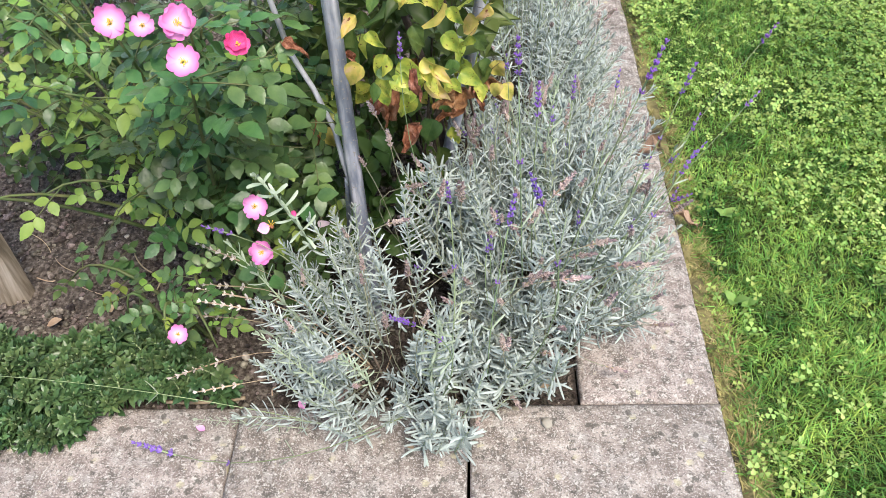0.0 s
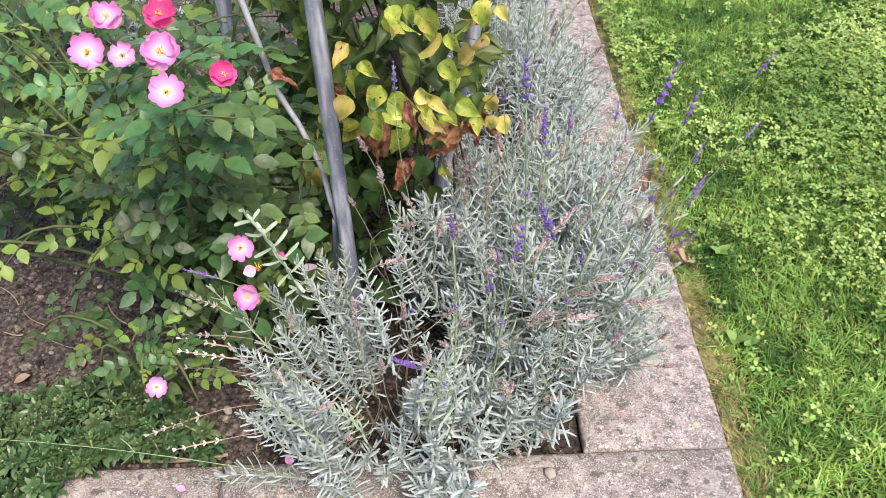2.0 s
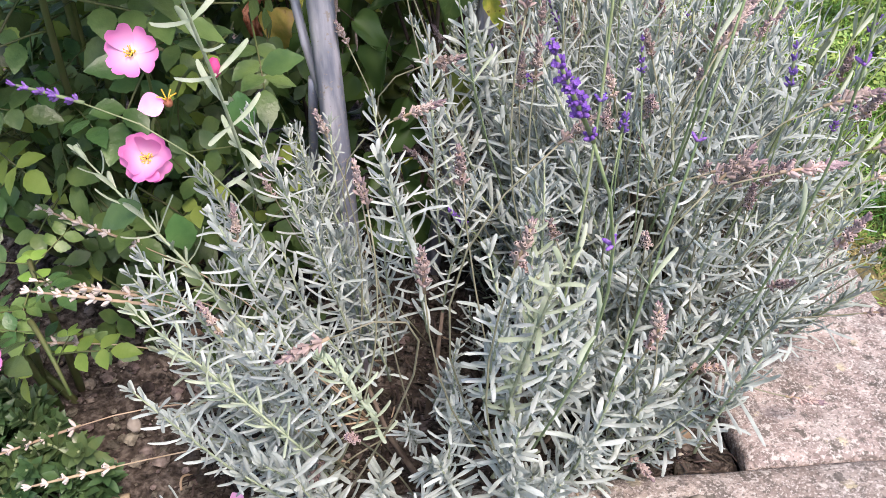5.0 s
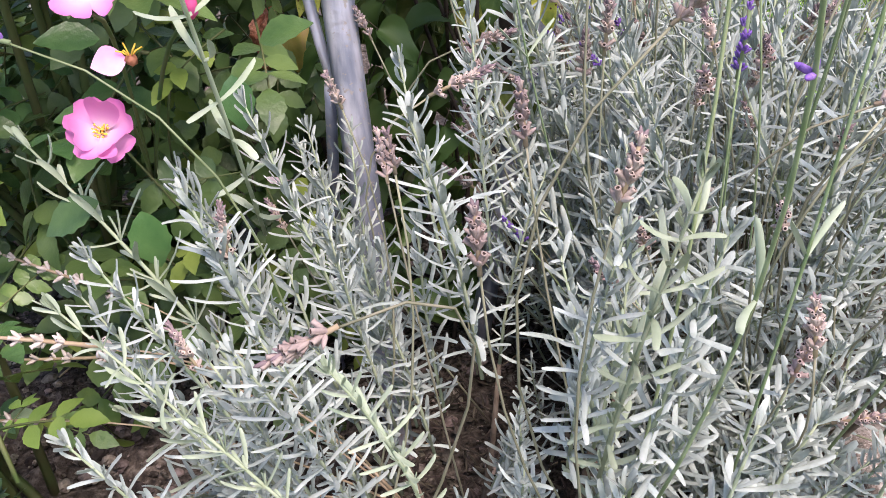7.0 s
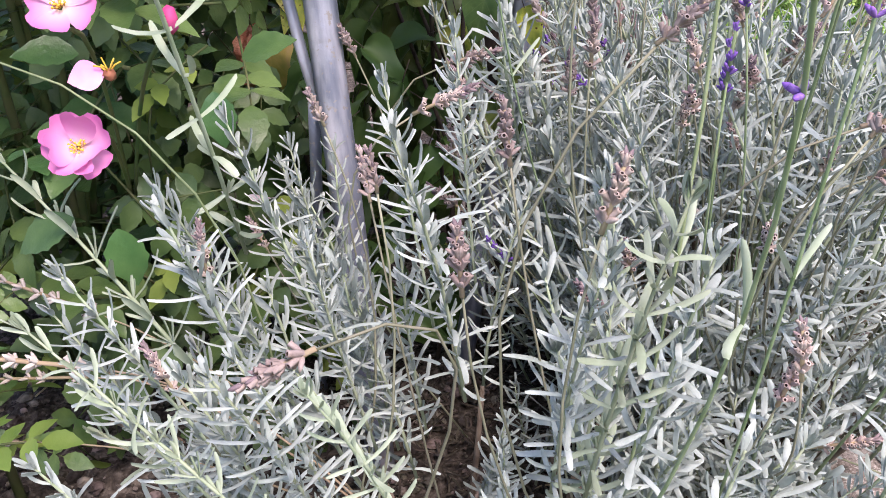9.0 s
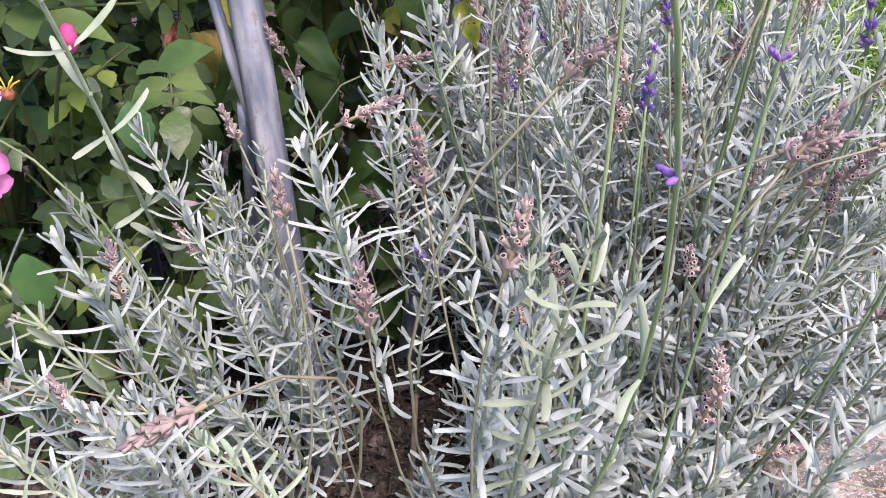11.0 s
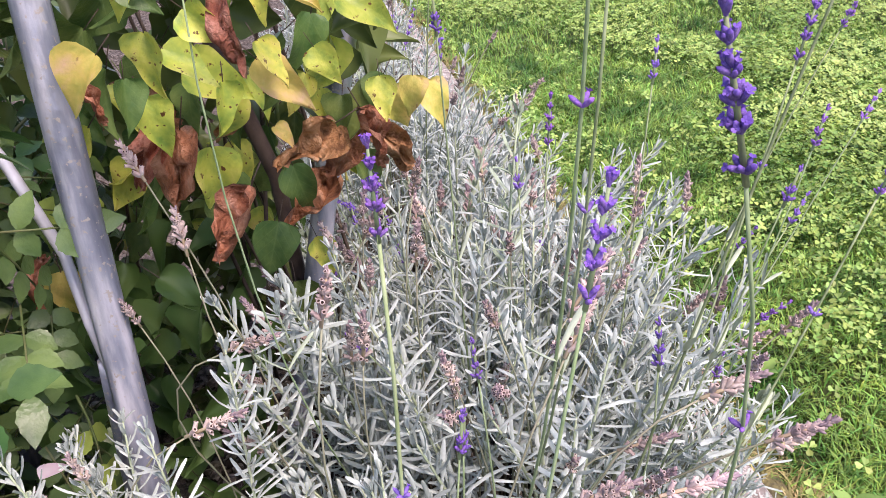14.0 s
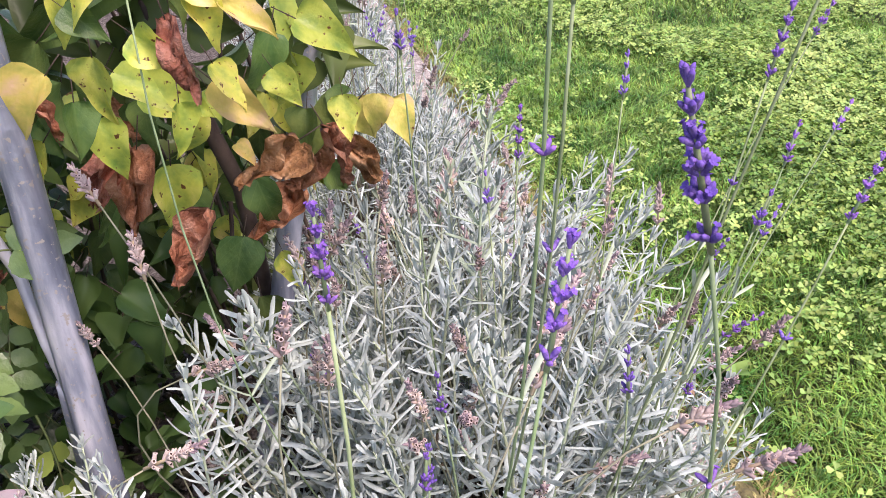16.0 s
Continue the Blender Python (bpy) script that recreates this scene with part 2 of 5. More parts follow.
def concrete():
    """Cast concrete with exposed grit: a base of several scales of noise, dark and pale lichen, pits."""
    m = material("weathered_concrete", [(0.15, 0.122, 0.106), (0.285, 0.24, 0.212), (0.43, 0.375, 0.332)], 38, 0.92, 0.6, 300, vary=0.13, specular=0.15, deep=0.003)
    n, link = m.node_tree.nodes, m.node_tree.links.new
    bsdf = n["Principled BSDF"]
    source = bsdf.inputs["Base Color"].links[0].from_socket
    co = n.new("ShaderNodeTexCoord")
    layers = ((6, 0.52, 0.14, (0.155, 0.132, 0.11), 0.65), (24, 0.47, 0.10, (0.40, 0.375, 0.34), 0.6), (75, 0.45, 0.05, (0.105, 0.095, 0.082), 0.7), (120, 0.43, 0.05, (0.55, 0.52, 0.47), 0.75),
              (260, 0.46, 0.05, (0.13, 0.115, 0.10), 0.75), (420, 0.46, 0.06, (0.58, 0.54, 0.50), 0.65), (45, 0.37, 0.03, (0.09, 0.085, 0.07), 0.8), (17, 0.36, 0.08, (0.36, 0.31, 0.16), 0.35))
    for size, amount, soft, colour, k in layers:
        t = n.new("ShaderNodeTexNoise")
        t.inputs["Scale"].default_value, t.inputs["Detail"].default_value, t.inputs["Roughness"].default_value = size, 5, 0.6
        off = n.new("ShaderNodeVectorMath")
        off.inputs[1].default_value = (size * 0.37, 3.7, 1.3)
        link(co.outputs["Object"], off.inputs[0])
        link(off.outputs[0], t.inputs["Vector"])
        r = n.new("ShaderNodeMapRange")
        r.inputs[1].default_value, r.inputs[2].default_value, r.inputs[4].default_value = 1 - amount, 1 - amount + soft, k
        link(t.outputs["Fac"], r.inputs[0])
        mix = n.new("ShaderNodeMixRGB")
        mix.inputs[2].default_value = (*colour, 1)
        link(r.outputs[0], mix.inputs[0])
        link(source, mix.inputs[1])
        source = mix.outputs[0]
    for size, gate, reach, colour in ((55, 4, 0.30, (0.085, 0.08, 0.07)), (38, 5, 0.24, (0.50, 0.46, 0.30))):
        cell = n.new("ShaderNodeTexVoronoi")
        cell.inputs["Scale"].default_value = size
        warp = n.new("ShaderNodeTexNoise")
        warp.inputs["Scale"].default_value = size * 3
        push = n.new("ShaderNodeVectorMath")
        push.operation = "MULTIPLY_ADD"
        push.inputs[1].default_value = (0.4 / size,) * 3
        link(warp.outputs["Color"], push.inputs[0])
        link(co.outputs["Object"], push.inputs[2])
        link(push.outputs[0], cell.inputs["Vector"])
        r = n.new("ShaderNodeMapRange")
        r.inputs[1].default_value, r.inputs[2].default_value, r.inputs[3].default_value, r.inputs[4].default_value = reach * 0.7, reach, 0.75, 0.0
        link(cell.outputs["Distance"], r.inputs[0])
        few = n.new("ShaderNodeTexNoise")
        few.inputs["Scale"].default_value = gate * 4
        g = n.new("ShaderNodeMapRange")
        g.inputs[1].default_value, g.inputs[2].default_value = 0.50, 0.58
        link(co.outputs["Object"], few.inputs["Vector"])
        link(few.outputs["Fac"], g.inputs[0])
        both = n.new("ShaderNodeMath")
        both.operation = "MULTIPLY"
        link(r.outputs[0], both.inputs[0])
        link(g.outputs[0], both.inputs[1])
        mix = n.new("ShaderNodeMixRGB")
        mix.inputs[2].default_value = (*colour, 1)
        link(both.outputs[0], mix.inputs[0])
        link(source, mix.inputs[1])
        source = mix.outputs[0]
    link(source, bsdf.inputs["Base Color"])
    return m


M["concrete"] = concrete()


# ---- mesh helpers ----
class Shape:
    """Vertices and faces of one mesh, with a material slot for each face."""

    def __init__(self):
        self.v, self.f, self.s, self.mats = [], [], [], []

    def slot(self, key):
        if key not in self.mats:
            self.mats.append(key)
        return self.mats.index(key)

    def add(self, verts, faces, key):
        base, k = len(self.v), self.slot(key)
        self.v += [tuple(p) for p in verts]
        for face in faces:
            self.f.append([base + i for i in face])
            self.s.append(k)

    def tube(self, points, radii, key, sides=6, cap=True):
        pts = [Vector(p) for p in points]
        rings, faces = [], []
        side = None
        for k, p in enumerate(pts):
            d = (pts[min(k + 1, len(pts) - 1)] - pts[max(k - 1, 0)]).normalized()
            if side is None:
                side = d.orthogonal().normalized()
            side = (side - d * side.dot(d)).normalized()
            other = d.cross(side)
            r = radii[k] if hasattr(radii, "__len__") else radii
            rings += [p + (side * math.cos(a) + other * math.sin(a)) * r for a in (2 * math.pi * j / sides for j in range(sides))]
        for k in range(len(pts) - 1):
            for j in range(sides):
                a, b = k * sides + j, k * sides + (j + 1) % sides
                faces.append((a, b, b + sides, a + sides))
        if cap:
            faces.append(tuple(range(sides))[::-1])
            faces.append(tuple((len(pts) - 1) * sides + j for j in range(sides)))
        self.add(rings, faces, key)

    def blob(self, centre, size, key, rng, lumps=0.25):
        """A lumpy rounded stone of 12 faces a ring."""
        c = Vector(centre)
        verts, faces, ring = [], [], 6
        for lat in (-0.6, 0.1, 0.75):
            for j in range(ring):
                a = 2 * math.pi * (j + 0.5 * (lat > 0)) / ring
                r = math.sqrt(1 - lat * lat) * (1 + rng.uniform(-lumps, lumps))
                verts.append(c + Vector((math.cos(a) * r * size[0], math.sin(a) * r * size[1], lat * size[2])))
        verts += [c - Vector((0, 0, size[2])), c + Vector((0, 0, size[2]))]
        for k in range(2):
            for j in range(ring):
                a, b = k * ring + j, k * ring + (j + 1) % ring
                faces.append((a, b, b + ring, a + ring))
        for j in range(ring):
            faces.append((18, (j + 1) % ring, j))
            faces.append((12 + j, 12 + (j + 1) % ring, 19))
        self.add(verts, faces, key)

    def mesh(self, name, smooth=True):
        me = bpy.data.meshes.new(name)
        me.from_pydata(self.v, [], self.f)
        for key in self.mats:
            me.materials.append(M[key])
        me.polygons.foreach_set("material_index", self.s)
        if smooth:
            me.polygons.foreach_set("use_smooth", [True] * len(self.f))
        me.update()
        return me


def part(name, data, parent, label="", m=None, kind=""):
    ob = new(name, data.mesh(name) if isinstance(data, Shape) else data)
    ob.parent = parent
    if m is not None:
        ob.matrix_basis = m
    return tagged(ob, label=label, kind=kind)


def thing(name, label, category, at=(0, 0, 0), group="", kind=""):
    ob = new(name)
    ob.empty_display_size = 0.02
    ob.matrix_basis = Matrix.Translation(at)
    return tagged(ob, label, category, group, kind)


def along(p, d, spin=0.0, scale=1.0):
    """A pose at p with the local z along d."""
    q = Vector(d).normalized().to_track_quat("Z", "Y").to_matrix().to_4x4()
    return Matrix.Translation(p) @ q @ Matrix.Rotation(spin, 4, "Z") @ Matrix.Scale(scale, 4)


def facing(p, tip, normal, scale=1.0):
    """A pose at p whose local y runs towards the tip and whose local z is the leaf's upper side."""
    y = Vector(tip).normalized()
    z = Vector(normal)
    z = (z - y * z.dot(y)).normalized()
    x = y.cross(z)
    return Matrix.Translation(p) @ Matrix((x, y, z)).transposed().to_4x4() @ Matrix.Scale(scale, 4)


def rand_dir(rng):
    while True:
        v = Vector((rng.uniform(-1, 1), rng.uniform(-1, 1), rng.uniform(-1, 1)))
        if 0.05 < v.length < 1:
            return v.normalized()


def bend(a, b, sag, n=6):
    """Points of a bow from a to b, pushed by sag in the middle."""
    a, b, sag = Vector(a), Vector(b), Vector(sag)
    return [a.lerp(b, t) + sag * (4 * t * (1 - t)) for t in (k / n for k in range(n + 1))]


# ---- ground ----
def height_noise(x, y, size, amp):
    return amp * noise.fractal(Vector((x * size, y * size, 3.1)), 0.9, 2.1, 5)


def sheet(name, x0, x1, y0, y1, step, z, amp, size, key):
    nx, ny = max(1, round((x1 - x0) / step)), max(1, round((y1 - y0) / step))
    s = Shape()
    verts = [(x0 + (x1 - x0) * i / nx, y0 + (y1 - y0) * j / ny, 0) for j in range(ny + 1) for i in range(nx + 1)]
    verts = [(x, y, z + (height_noise(x, y, size, amp) if amp else 0)) for x, y, _ in verts]
    faces = [(j * (nx + 1) + i, j * (nx + 1) + i + 1, (j + 1) * (nx + 1) + i + 1, (j + 1) * (nx + 1) + i) for j in range(ny) for i in range(nx)]
    s.add(verts, faces, key)
    return new(name, s.mesh(name))


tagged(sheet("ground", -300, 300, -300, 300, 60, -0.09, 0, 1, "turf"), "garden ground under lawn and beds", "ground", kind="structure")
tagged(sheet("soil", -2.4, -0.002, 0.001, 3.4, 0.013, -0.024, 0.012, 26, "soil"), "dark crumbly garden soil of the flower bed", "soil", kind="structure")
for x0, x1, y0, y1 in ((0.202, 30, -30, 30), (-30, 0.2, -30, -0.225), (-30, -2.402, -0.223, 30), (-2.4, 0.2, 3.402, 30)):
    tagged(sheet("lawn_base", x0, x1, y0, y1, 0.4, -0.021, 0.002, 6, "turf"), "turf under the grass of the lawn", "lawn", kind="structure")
tagged(sheet("lawn_edge", 0.2025, 0.224, -0.3, 2.6, 0.007, -0.0125, 0.007, 40, "moss_bed"), "bare mossy strip between kerb and lawn", "moss", kind="structure")


def slab_mesh(w, d, seed):
    """A cast concrete edging slab with worn edges, its top at z = 0."""
    rng = random.Random(seed)
    nx, ny, t = 14, 10, 0.05
    s = Shape()
    gx = [0, 0.004, 0.012] + [0.012 + (w - 0.024) * i / nx for i in range(1, nx)] + [w - 0.012, w - 0.004, w]
    gy = [0, 0.004, 0.012] + [0.012 + (d - 0.024) * j / ny for j in range(1, ny)] + [d - 0.012, d - 0.004, d]
    top = []
    for y in gy:
        for x in gx:
            e = min(x, w - x, y, d - y)
            wear = 0.0016 * (1 + noise.noise(Vector((x * 30 + seed, y * 30, 1.0))))
            z = -(0.005 + wear if e == 0 else 0.001 + wear if e < 0.006 else 0) + 0.0012 * noise.noise(Vector((x * 12 + seed * 3, y * 12, 0)))
            nudge = 0.0016 * noise.noise(Vector((x * 40, y * 40, seed))) if e == 0 else 0
            top.append((x + (nudge if 0 < y < d else 0) * (1 if x in (0, w) else 0), y + (nudge if 0 < x < w else 0) * (1 if y in (0, d) else 0), z))
    c = len(gx)
    faces = [(j * c + i, j * c + i + 1, (j + 1) * c + i + 1, (j + 1) * c + i) for j in range(len(gy) - 1) for i in range(c - 1)]
    rim = [i for i in range(c)] + [j * c + c - 1 for j in range(1, len(gy))] + [(len(gy) - 1) * c + i for i in range(c - 2, -1, -1)] + [j * c for j in range(len(gy) - 2, 0, -1)]
    low = [(top[i][0], top[i][1], -t) for i in rim]
    base = len(top)
    for k in range(len(rim)):
        k2 = (k + 1) % len(rim)
        faces.append((rim[k2], rim[k], base + k, base + k2))
    faces.append(tuple(base + k for k in range(len(rim)))[::-1])
    s.add(top + low, faces, "concrete")
    return s.mesh("slab")


kerb = thing("kerb", "weathered grey concrete slabs edging the flower bed", "kerb", kind="structure")
FRONT = [0.202, -0.164, -0.503, -0.843, -1.183, -1.523, -1.863, -2.203, -2.402]
for k in range(len(FRONT) - 1):
    x1, x0 = FRONT[k], FRONT[k + 1]
    w = x1 - x0 - (0.004 if k < 2 else 0.003)
    part("slab", slab_mesh(w, 0.219, 11 + k), kerb, m=pose(x0 + 0.002, -0.220, 0.001 * (k % 2), 0, 0, 0.1 * (k % 3 - 1)))
SIDE = [0.0, 0.378, 0.745, 1.112, 1.479, 1.846, 2.213, 2.58, 2.95]
for k in range(len(SIDE) - 1):
    y0, y1 = SIDE[k], SIDE[k + 1]
    part("slab", slab_mesh(0.2, y1 - y0 - 0.002, 31 + k), kerb, m=pose(0.0, y0 + 0.0005, -0.001 * (k % 2), 0, 0.2 * (k % 2), -0.1 * (k % 3)))


# ---- lavender ----
def lav_leaf(s, at, d, up, length, width, curl, key):
    """A narrow blunt leaf with a shallow raised back that starts at `at`, runs along d and bends towards up."""
    d, up = d.normalized(), up.normalized()
    side = d.cross(up).normalized()
    up = side.cross(d).normalized()
    sweep = 0.20 * math.sin(1000 * (at.x + at.y + at.z) + 70 * length)
    verts = []
    for t, w in ((0, 0.45), (0.3, 0.78), (0.6, 1.0), (0.85, 0.92), (0.97, 0.58)):
        p = at + d * (length * t) + up * (length * curl * (t * t - 0.25 * t)) + side * (sweep * length * t * t)
        verts += [p - side * (w * width / 2) - up * (0.17 * width), p + up * (0.13 * width), p + side * (w * width / 2) - up * (0.17 * width)]
    verts.append(at + d * length + up * (0.75 * curl * length) + side * (sweep * length))
    faces = [f for k in (0, 3, 6, 9) for f in ((k, k + 1, k + 4, k + 3), (k + 1, k + 2, k + 5, k + 4))] + [(12, 13, 15), (13, 14, 15)]
    s.add(verts, faces, key)


def shoot_mesh(seed, length, nodes, leaf, fresh=False, extra=0.75, wide=0.0035, loose=0.3):
    """A leafy lavender shoot along local z: crossed pairs of leaves that rise and curve towards the tip."""
    rng = random.Random(seed)
    s = Shape()
    lean = Vector((rng.uniform(-1, 1), rng.uniform(-1, 1), 0)) * 0.12 * length
    spine = [Vector((0, 0, length * t)) + lean * t * t for t in (0, 0.25, 0.5, 0.75, 1)]
    s.tube(spine, [0.0013, 0.0012, 0.0011, 0.0009, 0.0006], "lav_shoot", 5)
    key = "lav_leaf_fresh" if fresh else "lav_leaf"
    for k in range(nodes):
        t = 0.06 + 0.91 * (k / (nodes - 1)) ** 0.9
        at = Vector((0, 0, length * t)) + lean * t * t
        turn = k * math.pi / 2 + rng.uniform(-0.5, 0.5) * loose
        size = leaf * (1.0 - 0.55 * max(0, t - 0.65) / 0.35) * (0.72 + 0.33 * min(1, t / 0.4))
        rise = radians(rng.uniform(10, 34) + 34 * max(0, t - 0.6) / 0.4 - 20 * max(0, 0.4 - t) / 0.4)
        for j in range(2):
            a = turn + j * math.pi + rng.uniform(-0.5, 0.5) * loose
            out = Vector((math.cos(a), math.sin(a), 0))
            r = rise + rng.uniform(-0.6, 0.6) * loose
            d = out * math.cos(r) + Vector((0, 0, math.sin(r)))
            curl = rng.uniform(0.0, 0.55) if rng.random() > loose else rng.uniform(-0.6, 0.2)
            lav_leaf(s, at, d, Vector((0, 0, 1)) - out * 0.3, size * rng.uniform(0.85, 1.12), wide * rng.uniform(0.88, 1.15), curl, key)
            if t < 0.85 and rng.random() < extra:
                for _ in range(2):
                    b = a + rng.uniform(-0.8, 0.8)
                    o2 = Vector((math.cos(b), math.sin(b), 0))
                    r2 = radians(rng.uniform(45, 70))
                    lav_leaf(s, at, o2 * math.cos(r2) + Vector((0, 0, math.sin(r2))), Vector((0, 0, 1)) - o2 * 0.4, size * rng.uniform(0.3, 0.6), wide * 0.75, 0.1, key)
    for _ in range(6):
        a = rng.uniform(0, 6.28)
        o = Vector((math.cos(a), math.sin(a), 0))
        lav_leaf(s, spine[-1] - Vector((0, 0, 0.003)), o * 0.38 + Vector((0, 0, 1)), -o, leaf * rng.uniform(0.28, 0.55), wide * 0.7, 0.05, key)
    return s.mesh("shoot")


SHOOTS = [shoot_mesh(100 + k, 0.120 + 0.008 * (k % 6), 13 + k % 3, 0.0245 + 0.0015 * (k % 4), False, 0.85, 0.0033, 0.28) for k in range(12)]
LONG = [shoot_mesh(150 + k, 0.13 + 0.01 * (k % 4), 13 + k % 3, 0.026 + 0.002 * (k % 3), False, 0.7, 0.0026, 0.42) for k in range(8)]
FRESH = [shoot_mesh(200 + k, 0.17 + 0.01 * k, 13, 0.025, True, 0.6, 0.0034, 0.28) for k in range(4)]
TALL = [shoot_mesh(250 + k, 0.155 + 0.008 * k, 17 + k % 3, 0.0245 + 0.001 * (k % 3), False, 0.85, 0.0033, 0.28) for k in range(6)]
SPARSE = [shoot_mesh(230, 0.36, 13, 0.025, True, 0.35, 0.0042), shoot_mesh(231, 0.30, 11, 0.025, True, 0.2, 0.004)]


def floret(s, at, d, size, rng, open_, dry):
    """A calyx tube along d, with two-lipped violet petals if it is open, or a mouth coloured dark for its shade if it
    is dry.
    """
    d = d.normalized()
    side = d.orthogonal().normalized()
    other = d.cross(side)

    def ring(t, r):
        return [at + d * (size * t) + (side * math.cos(a) + other * math.sin(a)) * (size * r) for a in (2 * math.pi * j / 6 for j in range(6))]

    def bands(n):
        return [(k * 6 + j, k * 6 + (j + 1) % 6, k * 6 + 6 + (j + 1) % 6, k * 6 + 6 + j) for k in range(n) for j in range(6)]

    if dry:
        if dry == "dry_tip" or rng.random() < 0.22:
            s.add(ring(0, 0.10) + ring(0.45, 0.22) + ring(0.85, 0.17) + ring(1.15, 0.05), bands(3) + [tuple(range(18, 24))], dry)
        else:
            s.add(ring(0, 0.10) + ring(0.45, 0.21) + ring(0.85, 0.185) + ring(1.0, 0.225) + ring(0.98, 0.125), bands(4), dry)
            s.add(ring(0.98, 0.125) + ring(0.75, 0.10), bands(1) + [tuple(range(6, 12))], "dry_mouth_shade")
    else:
        s.add(ring(0, 0.12) + ring(0.45, 0.21) + ring(0.8, 0.19) + ring(0.9, 0.17), bands(3), "violet_calyx")
        s.add(ring(0.9, 0.17) + ring(1.12, 0.05), bands(1) + [tuple(range(6, 12))], "violet")
    if open_:
        for j in range(5):
            a = 2 * math.pi * j / 5 + rng.uniform(-0.3, 0.3)
            o = side * math.cos(a) + other * math.sin(a)
            w = d.cross(o).normalized()
            c = at + d * size
            s.add([c, c + (o * 0.12 + d * 0.16 + w * 0.11) * size, c + (o * 0.25 + d * 0.20 + w * 0.08) * size, c + (o * 0.25 + d * 0.20 - w * 0.08) * size, c + (o * 0.12 + d * 0.16 - w * 0.11) * size], [(0, 1, 2, 3, 4)], "violet")


def head_mesh(seed, length, whorls, style):
    """A flower spike along local z from its lowest whorl at the origin. style: fresh, bud, dry or pale."""
    rng = random.Random(seed)
    s = Shape()
    s.tube([(0, 0, -0.004), (0, 0, length * 0.5), (0, 0, length * 0.97)], [0.0011, 0.001, 0.0007], "lav_stem" if style in ("fresh", "bud") else "straw", 5)
    dry = {"dry": "dry_calyx", "pale": "dry_pale"}.get(style)
    for k in range(whorls):
        t = k / max(1, whorls - 1)
        z = length * (0 if k == 0 else (0.30 + 0.70 * (k - 1) / max(1, whorls - 2)))
        count = (rng.choice((8, 9, 10)) if dry else rng.choice((11, 12, 13))) if t < 0.85 else 7
        if k == 0:
            count = 6
        if style == "pale":
            count = rng.choice((4, 5, 6))
        size = (0.0056 if dry else 0.0054) * (1.0 - 0.25 * t) * (0.8 if style == "bud" else 1.0)
        for j in range(count):
            a = 2 * math.pi * (j + 0.5 * (k % 2)) / count + rng.uniform(-0.3, 0.3)
            rise = radians(rng.uniform(22, 56) + 25 * t + (0 if dry else 8))
            d = Vector((math.cos(a) * math.cos(rise), math.sin(a) * math.cos(rise), math.sin(rise)))
            at = Vector((0, 0, z + rng.uniform(-0.0014, 0.0014)))
            mine = "dry_tip" if style == "dry" and rng.random() < 1.6 * t - 0.8 else dry
            floret(s, at, d, size * rng.uniform(0.8, 1.2), rng, style == "fresh" and rng.random() < 0.45, mine)
    return s.mesh("flower_head")


HEADS = {
    "fresh": [head_mesh(300 + k, 0.042 + 0.007 * k, (5, 6, 6, 7)[k], "fresh") for k in range(4)],
    "bud": [head_mesh(320 + k, 0.020 + 0.005 * k, 3 + k, "bud") for k in range(3)],
    "dry": [head_mesh(340 + k, 0.016 + 0.0042 * k, 4 + k, "dry") for k in range(6)],
    "pale": [head_mesh(360 + k, 0.050 + 0.010 * k, 5 + k, "pale") for k in range(3)],
}
HEAD_LABEL = {"fresh": "violet open flower spike", "bud": "small violet budding flower spike", "dry": "withered mauve-brown flower spike", "pale": "withered straw-coloured flower spike"}


def stalk(bush, foot, head, d, style, variant=0, scale=1.0, spin=0.0):
    """A flower stalk from its foot in the bush to a head that points along d."""
    foot, head, d = Vector(foot), Vector(head), Vector(d).normalized()
    reach = (head - foot).length
    mid = head - d * (reach * 0.45)
    pts = []
    for k in range(8):
        t = k / 7
        pts.append(foot * (1 - t) ** 2 + mid * (2 * t * (1 - t)) + head * t * t)
    s = Shape()
    r = {"fresh": 0.00075, "bud": 0.0006}.get(style, 0.00065)
    s.tube(pts, [r * (1.15 - 0.35 * k / 7) for k in range(8)], "straw" if style == "pale" else "lav_stalk" if style == "dry" else "lav_stem", 6)
    if style in ("fresh", "bud"):
        for sgn in (-1, 1):
            o = d.orthogonal().normalized() * sgn
            lav_leaf(s, pts[3], (o + d * 0.9), d, 0.026, 0.003, 0.1, "lav_leaf_fresh")
    if style == "fresh":
        nrng = random.Random(round(reach * 9000))
        for j in range(nrng.choice((0, 3, 4))):
            a = 1.6 * j + nrng.uniform(-0.3, 0.3)
            o = d.orthogonal().normalized()
            o = o * math.cos(a) + d.cross(o) * math.sin(a)
            floret(s, pts[5], o + d * 0.9, 0.0048 * nrng.uniform(0.8, 1.1), nrng, j == 0, None)
    ob = part("flower_stalk", s, bush)
    hd = part("flower_head", HEADS[style][variant % len(HEADS[style])], ob, HEAD_LABEL[style], along(head, d, spin, scale))
    return ob


